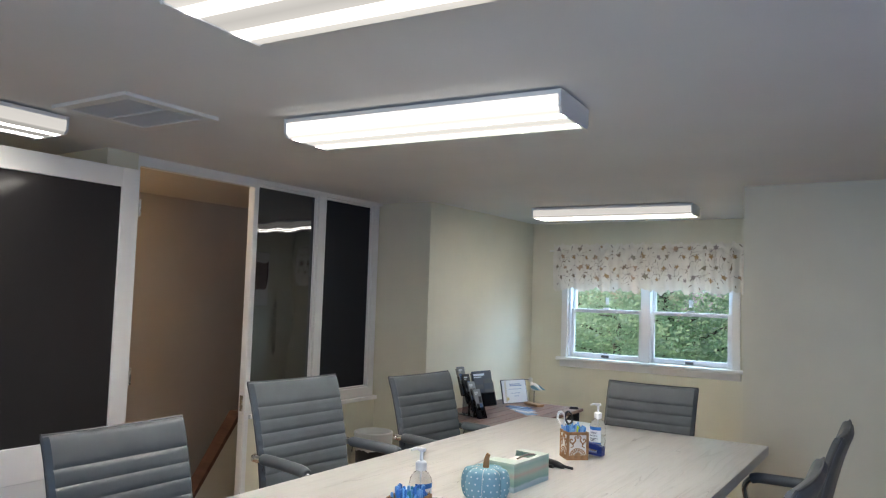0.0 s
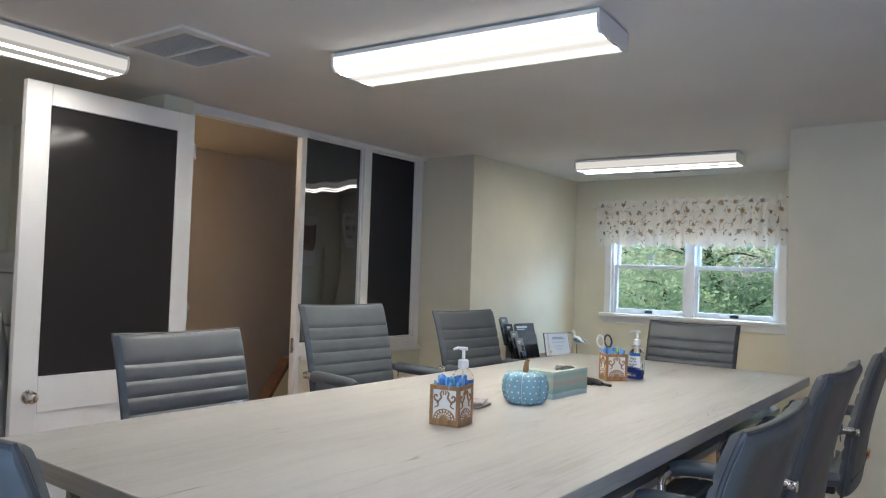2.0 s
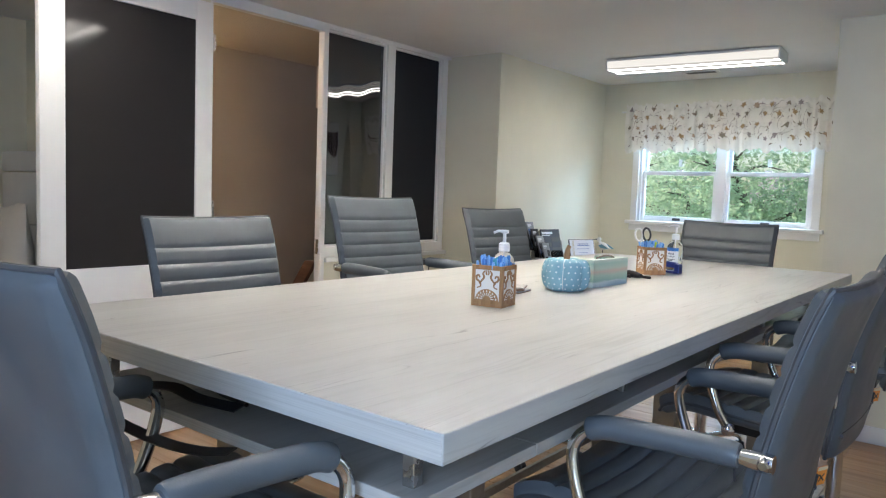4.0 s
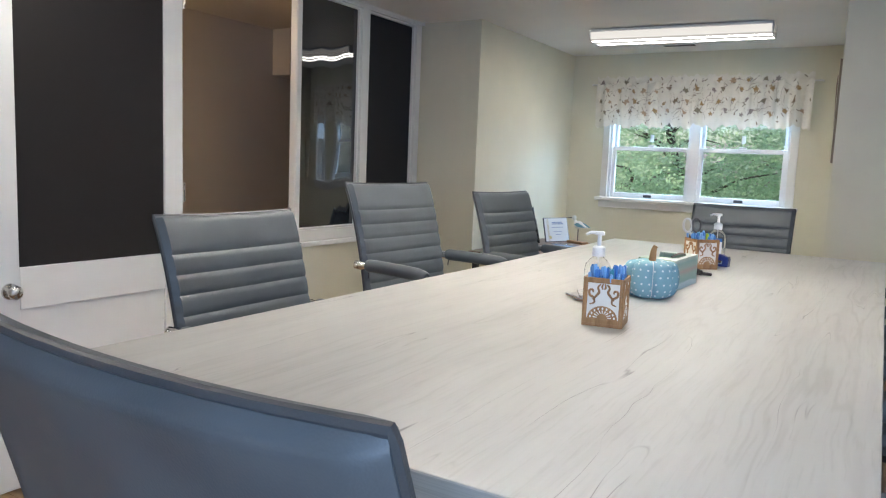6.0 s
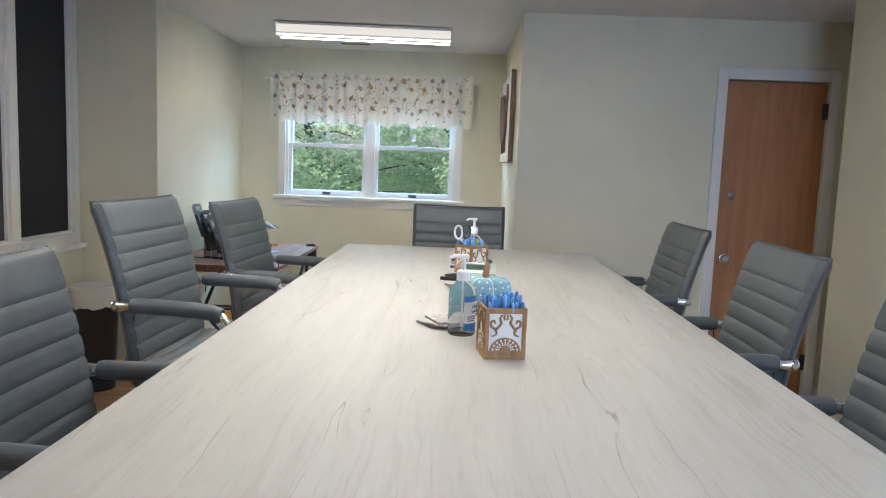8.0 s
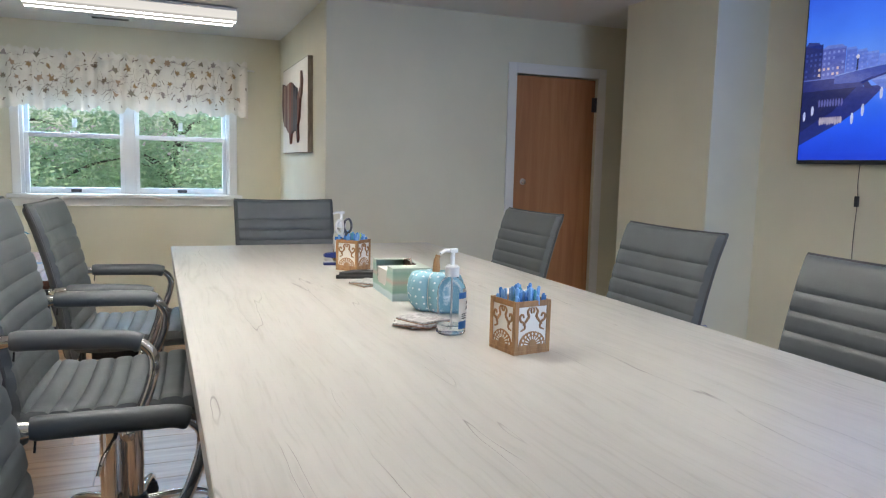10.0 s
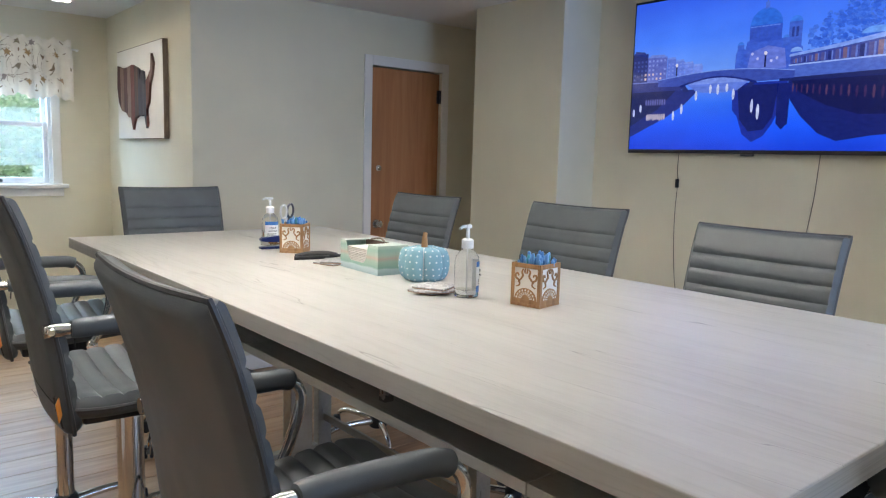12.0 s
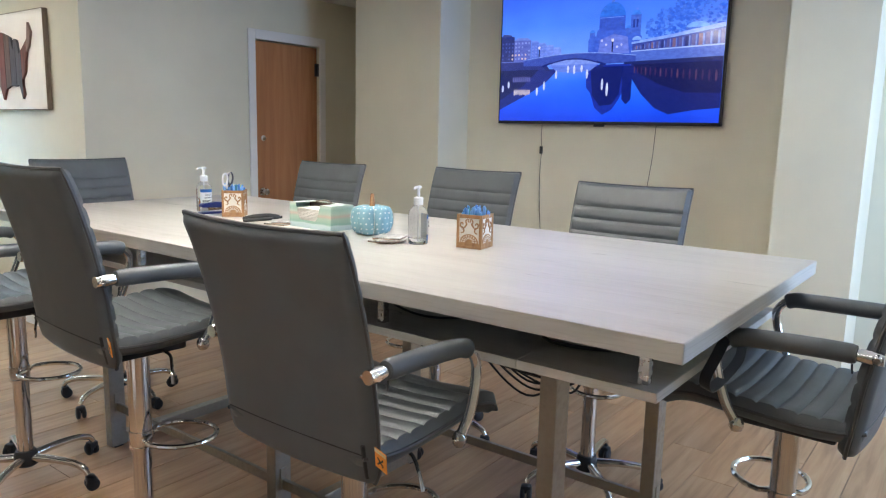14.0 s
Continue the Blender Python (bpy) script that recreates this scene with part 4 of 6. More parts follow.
    part("foot_ring", bm, CHROME, ch, "chrome foot ring", smooth=True)
    bm = bmesh.new()
    lathe(bm, [(0, 0.135), (0.036, 0.132), (0.044, 0.115), (0.044, 0.075), (0.034, 0.068), (0, 0.068)], 20)
    part("hub", bm, BLACK, ch, smooth=True)
    for k in range(5):
        a = base_turn + 2 * math.pi * k / 5
        c, s = math.cos(a), math.sin(a)
        bm = bmesh.new()
        pts = smooth_line([(0.040, 0, 0.103), (0.13, 0, 0.108), (0.22, 0, 0.103), (0.268, 0, 0.086), (0.285, 0, 0.064)], 5)
        tube(bm, [(p.x * c - p.y * s, p.x * s + p.y * c, p.z) for p in pts], 0.0135, 10, radii=[0.017 - 0.006 * q / (len(pts) - 1) for q in range(len(pts))])
        leg = part("base_leg", bm, CHROME, ch, "curved chrome base leg", smooth=True)
        bm = bmesh.new()
        mm = Matrix.Translation((0.285 * c, 0.285 * s, 0)) @ Matrix.Rotation(a + 0.9 + 0.7 * k, 4, "Z")
        for off in (-0.013, 0.013):
            vs0 = len(bm.verts)
            lathe(bm, [(0, -0.009), (0.020, -0.009), (0.026, -0.005), (0.026, 0.005), (0.020, 0.009), (0, 0.009)], 16)
            bm.verts.ensure_lookup_table()
            bmesh.ops.transform(bm, matrix=mm @ pose(0.012, off, 0.026, 90, 0, 0), verts=bm.verts[vs0:])
        block(bm, -0.010, -0.021, 0.028, 0.026, 0.021, 0.060, 0.008, mm)
        part("caster", bm, NAVY, leg, "black twin-wheel caster", smooth=True)
    if tag:
        bm = bmesh.new()
        at = pose(0.270, -0.205, 0.782 + L, 6, 4, -16)
        block(bm, -0.021, -0.001, -0.022, 0.021, 0.001, 0.020, 0, at)
        slip = part("warning_tag", bm, principled("orange_label", (0.85, 0.30, 0.03), 0.5), ch, "small orange paper warning tag")
        bm = bmesh.new()
        block(bm, -0.021, -0.0016, 0.012, 0.021, -0.0011, 0.020, 0, at)
        part("tag_band", bm, LABELPALE, slip)
        for lean in (-38, 34):
            bm = bmesh.new()
            block(bm, -0.013, -0.0018, -0.0020, 0.013, -0.0012, 0.0020, 0, at @ pose(0, 0, -0.005, 0, lean, 0))
            part("tag_print", bm, BLACK, slip)
    return ch


def smooth2(pts, lift):
    return [(p.x, p.y + lift) for p in smooth_line([(a, b, 0) for a, b in pts], 6)]


def chair_at(ax, ay, bx, by, ztop, ring_turn=0.0, base_turn=0.0, tag=True):
    """Placed by the two upper corners of its back, a to the sitter's left, b to the right."""
    mx, my = (ax + bx) / 2, (ay + by) / 2
    dx, dy = bx - ax, by - ay
    turn = math.atan2(dy, dx)
    fx, fy = -math.sin(turn), math.cos(turn)
    off = 0.297
    return drafting_chair(pose(mx + fx * off, my + fy * off, 0, 0, 0, math.degrees(turn)), ztop - 1.252, tag, ring_turn, base_turn)


chair_at(-1.006, 1.007, -1.004, 0.505, 1.240, 1.2, 0.3)
chair_at(-1.064, 1.886, -1.093, 1.374, 1.318, 0.8, 0.9)
chair_at(-1.036, 2.782, -1.073, 2.316, 1.273, 0.7, 0.5)
chair_at(0.972, 2.306, 0.964, 2.805, 1.236, 0.4, 0.2)
chair_at(0.953, 1.308, 0.964, 1.817, 1.247, 1.0, 0.7)
chair_at(0.955, 0.522, 0.960, 1.020, 1.224, 2.2, 1.1)
chair_at(0.203, 3.404, -0.303, 3.404, 1.241, 0.8, 0.4)
chair_at(-0.142, -0.352, 0.355, -0.362, 1.252, 0.5, 0.2)

# ---- screen on the wall ----


def wall_screen():
    tv = empty("television", pose(2.300, 1.591, 1.480, 0, 0, -90), "large flat television on the wall showing a blue city river view", "television")
    w, h = 1.488, 0.864
    part("bezel", solid(-w / 2, 0.002, 0, w / 2, 0.040, h, 0.004), BLACK, tv, "thin black bezel")
    part("wall_mount", solid(-0.25, 0.040, 0.2, 0.25, 0.0585, 0.6), DARKMETAL, tv)
    bm = bmesh.new()
    block(bm, -0.030, -0.001, 0.006, 0.030, 0.0016, 0.013)
    block(bm, -0.035, 0.004, -0.012, 0.035, 0.020, 0.002, 0.003)
    part("badge", bm, DARKMETAL, tv)
    sw, sh = w - 0.022, h - 0.034
    ox, oz = -sw / 2, 0.020
    made = {}

    def panel(name, k):
        mat = principled(name, (0.004, 0.004, 0.006), 0.14, 0.0, 0.35)
        bsdf(mat).inputs["Emission Strength"].default_value = k
        return mat

    def ink(r, g, b, k=0.80):
        key = (r, g, b)
        if key not in made:
            lin = [(c / 255 / 12.92 if c < 11 else ((c / 255 + 0.055) / 1.055) ** 2.4) for c in key]
            mat = panel("screen_%d_%d_%d" % key, k)
            cc = coords(mat, (30, 30, 55))
            nn = add(mat, "ShaderNodeTexNoise", Scale=1.0, Detail=4.0)
            wire(mat, cc, nn.inputs[0])
            wire(mat, mixed(mat, tuple(lin), ramp(mat, nn.outputs[0], [(0.3, (0.74, 0.76, 0.82)), (0.7, (1.2, 1.18, 1.1))]), 1.0, "MULTIPLY"), bsdf(mat).inputs["Emission Color"])
            made[key] = mat
        return made[key]

    sky_m = panel("screen_gradient", 0.80)
    tc = add(sky_m, "ShaderNodeTexCoord")
    sp = add(sky_m, "ShaderNodeSeparateXYZ")
    wire(sky_m, tc.outputs["Generated"], sp.inputs[0])
    grad = ramp(sky_m, sp.outputs[2], [(0.0, (0.008, 0.050, 0.72)), (0.16, (0.010, 0.095, 0.95)), (0.30, (0.025, 0.15, 0.95)), (0.41, (0.09, 0.24, 0.90)), (0.52, (0.14, 0.33, 0.97)), (0.72, (0.060, 0.20, 0.95)), (1.0, (0.030, 0.105, 0.80))])
    nz = add(sky_m, "ShaderNodeTexNoise", Scale=3.0, Detail=3.0)
    wire(sky_m, tc.outputs["Generated"], nz.inputs[0])
    soft = ramp(sky_m, nz.outputs[0], [(0.35, (0.85, 0.85, 0.9)), (0.65, (1.1, 1.1, 1.05))])
    wire(sky_m, mixed(sky_m, grad, soft, 1.0, "MULTIPLY"), bsdf(sky_m).inputs["Emission Color"])
    screen = part("screen", solid(ox, -0.0005, oz, ox + sw, 0.003, oz + sh), sky_m, tv, "glowing blue dusk river picture")
    layers = {}

    def shape(layer, colour, pts):
        pts = [(u, v if v < 0.42 else 0.42 + 0.88 * (v - 0.42)) for u, v in pts]
        layers.setdefault((layer, colour), []).append(pts)

    stone, dark, glow_c = (58, 92, 206), (24, 36, 100), (214, 212, 232)
    rnd = random.Random(8)

    def rect(layer, colour, u0, v0, u1, v1):
        shape(layer, colour, [(u0, v0), (u1, v0), (u1, v1), (u0, v1)])

    def dome(layer, colour, u, base, r, hgt):
        shape(layer, colour, [(u + r * math.cos(a), base + hgt * math.sin(a)) for a in [math.pi * k / 16 for k in range(17)]])

    def streak(layer, colour, u, v0, v1, wd=0.006):
        shape(layer, colour, [(u + wd * math.cos(a), (v0 + v1) / 2 + (v1 - v0) / 2 * math.sin(a)) for a in [2 * math.pi * k / 12 for k in range(12)]])

    # left bank: a dark house, a lit front, then paler fronts fading into the mist
    rect(1, (34, 46, 118), 0.0, 0.46, 0.068, 0.69)
    shape(1, (44, 58, 134), [(0.0, 0.69), (0.068, 0.66), (0.05, 0.705), (0.01, 0.715)])
    rect(1, (84, 98, 186), 0.068, 0.46, 0.155, 0.655)
    shape(1, (104, 126, 214), [(0.066, 0.655), (0.157, 0.645), (0.14, 0.672), (0.085, 0.676)])
    for k in range(4):
        top = 0.63 - 0.022 * k
        rect(1, (88 + 8 * k, 114 + 8 * k, 214 + 6 * k), 0.157 + 0.038 * k, 0.46, 0.194 + 0.038 * k, top)
        rect(1, (104 + 6 * k, 134 + 6 * k, 228 + 4 * k), 0.157 + 0.038 * k, top, 0.190 + 0.038 * k, top + 0.014)
    for row in range(5):
        for q in range(9):
            u, v = 0.004 + 0.0172 * q, 0.485 + 0.034 * row
            if rnd.random() < 0.8:
                lit = (196, 176, 180) if row < 2 and q > 2 and rnd.random() < 0.6 else ((60, 78, 158) if q < 4 else (124, 140, 220))
                rect(2, lit, u, v, u + 0.008, v + 0.016)
        for q in range(8):
            if rnd.random() < 0.7:
                u, v = 0.162 + 0.0165 * q, 0.483 + 0.026 * row
                rect(2, (118, 140, 226), u, v, u + 0.007, v + 0.011)
    rect(2, (36, 48, 126), 0.0, 0.395, 0.225, 0.465)
    rect(3, (84, 104, 192), 0.0, 0.462, 0.215, 0.470)
    # cathedral in the mist
    shape(1, stone, [(0.435, 0.49), (0.67, 0.49), (0.67, 0.63), (0.64, 0.665), (0.605, 0.64), (0.60, 0.70), (0.475, 0.70), (0.47, 0.645), (0.45, 0.665), (0.435, 0.62)])
    shape(2, (96, 116, 214), [(0.48, 0.50), (0.62, 0.50), (0.61, 0.63), (0.55, 0.66), (0.49, 0.62)])
    rect(2, (50, 82, 196), 0.482, 0.69, 0.596, 0.805)
    dome(2, (44, 104, 220), 0.539, 0.80, 0.057, 0.115)
    rect(2, (74, 108, 212), 0.532, 0.905, 0.546, 0.955)
    shape(2, (74, 100, 200), [(0.536, 0.955), (0.542, 0.955), (0.539, 0.99)])
    for k in range(8):
        rect(3, (50, 82, 190), 0.488 + 0.0134 * k, 0.715, 0.494 + 0.0134 * k, 0.775)
        rect(3, (92, 130, 232), 0.484 + 0.0134 * k, 0.790, 0.4945 + 0.0134 * k, 0.797)
    for u, r, base in ((0.642, 0.022, 0.80), (0.452, 0.012, 0.68), (0.612, 0.011, 0.70)):
        rect(1, (62, 96, 204), u - r, 0.55, u + r, base)
        dome(2, (56, 118, 230), u, base, r * 0.95, r * 1.7)
    for q in range(2):
        rect(2, (36, 58, 150), 0.630 + 0.014 * q, 0.70, 0.638 + 0.014 * q, 0.765)
    # trees behind the right bank
    for k in range(520):
        u, v = rnd.uniform(0.69, 1.0), rnd.uniform(0.60, 0.90)
        r = rnd.uniform(0.004, 0.014)
        if v < 0.70 + 0.20 * math.sin((u - 0.69) * 7.5) + 0.05 * rnd.random():
            tone = rnd.randrange(3)
            shape(1, (50 + 9 * tone, 94 + 10 * tone, 212 + 7 * tone), [(u + r * rnd.uniform(0.5, 1) * math.cos(t), v + 1.6 * r * rnd.uniform(0.5, 1) * math.sin(t)) for t in [2 * math.pi * q / 8 for q in range(8)]])
    # colonnade on the right bank, its roof falling away to the left
    def roof(t):
        return 0.580 + 0.105 * t ** 1.15

    shape(2, (54, 70, 158), [(0.632, 0.48), (1.0, 0.49), (1.0, roof(1) - 0.015), (0.80, roof(0.45) - 0.012), (0.632, roof(0) - 0.01)])
    shape(3, (124, 156, 238), [(0.628, roof(0) - 0.012), (0.80, roof(0.45) - 0.016), (1.0, roof(1) - 0.022), (1.0, roof(1) + 0.012), (0.80, roof(0.45) + 0.010), (0.628, roof(0) + 0.004)])
    dome(2, (96, 150, 240), 0.895, 0.672, 0.046, 0.042)
    dome(3, (120, 160, 240), 0.650, 0.600, 0.020, 0.030)
    for k in range(17):
        t = k / 16
        u = 0.640 + 0.345 * t ** 1.35
        wd = 0.005 + 0.013 * t
        top = roof(t) - 0.030 - 0.012 * t
        rect(3, (116, 94, 128) if k % 4 == 1 else ((34, 46, 122) if k % 2 else (78, 78, 146)), u, 0.525 + 0.01 * t, u + wd, top)
        rect(4, (92, 116, 206), u + wd, 0.525 + 0.01 * t, u + wd * 1.45, top)
    shape(4, (150, 176, 244), [(0.628, 0.508), (1.0, 0.528), (1.0, 0.540), (0.628, 0.516)])
    shape(3, (74, 102, 198), [(0.628, 0.428), (1.0, 0.445), (1.0, 0.528), (0.628, 0.508)])
    shape(4, dark, [(0.60, 0.412), (1.0, 0.415), (1.0, 0.447), (0.60, 0.430)])
    # bridge: a flat arch whose reflection closes it to an eye
    deck = [(0.12 + 0.53 * k / 18, 0.472 + 0.048 * math.sin(math.pi * min(1, (0.04 + 0.96 * k / 18) * 0.94))) for k in range(19)]
    under = [(0.215 + 0.305 * k / 16, 0.420 + 0.058 * math.sin(math.pi * k / 16)) for k in range(17)]
    shape(4, (54, 76, 172), deck + [(0.65, 0.425), (0.52, 0.420)] + under[::-1] + [(0.215, 0.420), (0.12, 0.425)])
    shape(5, (118, 146, 230), [(u, v + 0.0015) for u, v in deck] + [(u, v - 0.0045) for u, v in deck[::-1]])
    shape(5, (30, 44, 128), under + [(u, v - 0.012) for u, v in under[::-1]])
    shape(3, (116, 142, 228), [(0.25, 0.425), (0.49, 0.425), (0.46, 0.462), (0.37, 0.472), (0.29, 0.462)])
    shape(3, (92, 120, 220), [(0.25, 0.425), (0.49, 0.425), (0.45, 0.375), (0.37, 0.362), (0.29, 0.375)])
    for a, b in ((0.215, 0.262), (0.520, 0.472)):
        shape(5, (26, 38, 112), [(a, 0.424), (b, 0.452), (0.5 * a + 0.5 * b, 0.425), (b, 0.378), (0.6 * a + 0.4 * b, 0.385)])
    for u, lo, hi in ((0.199, 0.490, 0.570), (0.545, 0.515, 0.600)):
        rect(5, (20, 28, 84), u - 0.003, lo, u + 0.003, hi)
        streak(6, glow_c, u, hi - 0.004, hi + 0.022, 0.006)
    for u, v in ((0.517, 0.565), (0.585, 0.560), (0.497, 0.600), (0.566, 0.545)):
        streak(4, (176, 182, 240), u, v, v + 0.020, 0.005)
    # dark reflections in the water
    shape(1, (26, 42, 128), [(0.0, 0.395), (0.30, 0.395), (0.24, 0.30), (0.16, 0.215), (0.08, 0.150), (0.0, 0.085)])
    shape(2, (20, 30, 92), [(0.0, 0.395), (0.20, 0.395), (0.12, 0.27), (0.06, 0.22), (0.0, 0.16)])
    shape(1, (22, 44, 156), [(0.43, 0.415), (0.63, 0.415), (0.62, 0.30), (0.585, 0.16), (0.555, 0.085), (0.515, 0.05), (0.478, 0.10), (0.455, 0.21), (0.435, 0.25)])
    shape(2, (16, 28, 104), [(0.45, 0.40), (0.60, 0.40), (0.585, 0.20), (0.555, 0.125), (0.50, 0.115), (0.465, 0.19)])
    shape(2, (16, 30, 112), [(0.594, 0.40), (0.640, 0.40), (0.638, 0.16), (0.618, 0.125), (0.598, 0.16)])
    shape(1, (18, 32, 112), [(0.63, 0.415), (1.0, 0.415), (1.0, 0.10), (0.90, 0.085), (0.80, 0.055), (0.74, 0.10), (0.68, 0.20), (0.64, 0.30)])
    shape(2, (14, 22, 82), [(0.64, 0.41), (1.0, 0.412), (1.0, 0.20), (0.86, 0.205), (0.76, 0.26), (0.67, 0.34)])
    for k in range(16):
        t = k / 15
        streak(3, (58, 38, 88) if k % 3 else (84, 56, 94), 0.648 + 0.33 * t ** 1.2, 0.345 - 0.07 * t, 0.395 - 0.04 * t, 0.0026 + 0.002 * t)
    for u, v0, v1 in ((0.014, 0.225, 0.28), (0.045, 0.255, 0.31), (0.195, 0.195, 0.26), (0.230, 0.235, 0.305), (0.288, 0.32, 0.385), (0.436, 0.315, 0.385), (0.508, 0.23, 0.315), (0.531, 0.185, 0.285), (0.345, 0.36, 0.42), (0.375, 0.35, 0.42), (0.41, 0.365, 0.42)):
        streak(4, (190, 200, 240), u, v0, v1, 0.0055)
    for k in range(9):
        streak(3, (176, 168, 190), 0.078 + 0.0095 * k, 0.195 + 0.004 * (k % 3), 0.245, 0.0048)
        streak(3, (92, 96, 168), 0.070 + 0.0105 * k, 0.300, 0.345, 0.0042)
    for (layer, colour), polys in layers.items():
        bm = bmesh.new()
        for pts in polys:
            vs = [bm.verts.new((ox + min(1, max(0, u)) * sw, -0.0007 - 0.00025 * layer, oz + min(1, max(0, v)) * sh)) for u, v in pts]
            try:
                bm.faces.new(vs)
            except ValueError:
                pass
        ob = part("picture_area", bm, ink(*colour), screen)
        ob["kind"] = "stuff"


wall_screen()
cable("screen_cable", [(EX - 0.004, 2.020, 1.50), (EX - 0.005, 2.023, 1.40), (EX - 0.006, 2.016, 1.31), (EX - 0.005, 2.022, 1.15), (EX - 0.006, 2.018, 1.0), (EX - 0.005, 2.005, 0.82), (EX - 0.006, 1.985, 0.70), (EX - 0.006, 1.93, 0.55)], 0.0017, "thin black cable hanging below the television")
tagged(part("cable_adapter", solid(EX - 0.018, 2.008, 1.285, EX - 0.003, 2.026, 1.335, 0.003), BLACK), "small black inline adapter on the television cable", "adapter")
cable("screen_cable", [(EX - 0.004, 1.238, 1.50), (EX - 0.005, 1.243, 1.40), (EX - 0.006, 1.250, 1.28), (EX - 0.005, 1.268, 1.13), (EX - 0.006, 1.29, 0.95), (EX - 0.006, 1.30, 0.6)], 0.0017, "thin black cable hanging below the television")

# ---- picture in the alcove ----


def map_picture():
    p = empty("wall_picture", pose(0.303, 4.905, 1.810, 0, 0, -90), "whitewashed board with a striped wooden map cut-out", "picture")
    w, h = 0.975, 0.620
    part("board", solid(-w / 2, -0.036, -h / 2, w / 2, -0.001, h / 2, 0.002), paint("whitewashed_board", (0.80, 0.77, 0.72), 0.7, 40.0, 0.3, 0.10), p)
    for n, x0, x1, z0, z1 in (("edge_side", -w / 2 - 0.004, -w / 2 - 0.0005, -h / 2, h / 2), ("edge_side", w / 2 + 0.0005, w / 2 + 0.004, -h / 2, h / 2), ("edge_top", -w / 2, w / 2, h / 2 + 0.0005, h / 2 + 0.004), ("edge_bottom", -w / 2, w / 2, -h / 2 - 0.004, -h / 2 - 0.0005)):
        part(n, solid(x0, -0.034, z0, x1, -0.001, z1), grain_material("driftwood_edge", (0.12, 0.09, 0.07), (0.22, 0.18, 0.14), (0.34, 0.29, 0.24), (40, 40, 6), 0.7), p)
    coast = [(0.02, 0.93), (0.0, 0.62), (0.04, 0.42), (0.12, 0.30), (0.24, 0.27), (0.32, 0.20), (0.38, 0.20), (0.43, 0.03), (0.49, 0.17), (0.58, 0.21), (0.68, 0.20), (0.74, 0.22), (0.79, 0.04), (0.82, 0.10), (0.79, 0.27), (0.86, 0.38), (0.88, 0.52), (0.90, 0.62), (0.95, 0.70), (0.99, 0.86), (0.94, 0.98), (0.92, 0.78), (0.83, 0.68), (0.76, 0.60), (0.73, 0.78), (0.68, 0.80), (0.66, 0.66), (0.62, 0.82), (0.54, 0.86), (0.44, 0.90), (0.30, 0.88), (0.16, 0.88)]
    tones = [(0.06, 0.022, 0.018), (0.20, 0.13, 0.10), (0.10, 0.05, 0.05), (0.24, 0.16, 0.13), (0.16, 0.055, 0.045), (0.10, 0.065, 0.055), (0.055, 0.055, 0.07), (0.07, 0.07, 0.085), (0.15, 0.06, 0.05), (0.22, 0.14, 0.12)]
    woods = [grain_material("stave_%d" % k, tuple(v * 0.6 for v in c), c, tuple(v * 1.5 for v in c), (50, 50, 5), 0.7) for k, c in enumerate(tones)]

    def clip(poly, lo, hi):
        for lim, keep in ((lo, 1), (hi, -1)):
            out = []
            for k in range(len(poly)):
                a, b = poly[k - 1], poly[k]
                ina, inb = keep * (a[0] - lim) >= 0, keep * (b[0] - lim) >= 0
                if ina != inb:
                    t = (lim - a[0]) / (b[0] - a[0])
                    out.append((lim, a[1] + (b[1] - a[1]) * t))
                if inb:
                    out.append(b)
            poly = out
        return poly

    for k in range(10):
        lo, hi = k / 10, (k + 1) / 10 - 0.004
        piece = clip(coast, lo, hi)
        if len(piece) < 3:
            continue
        bm = bmesh.new()
        pts = [(-0.44 + 0.80 * u, -0.265 + 0.51 * v) for u, v in piece]
        clean = [q for j, q in enumerate(pts) if (Vector(q) - Vector(pts[j - 1])).length > 1e-5]
        prism(bm, clean, -0.052, -0.0365, "y")
        part("stave", bm, woods[k], p)


map_picture()

# ---- things on the table ----


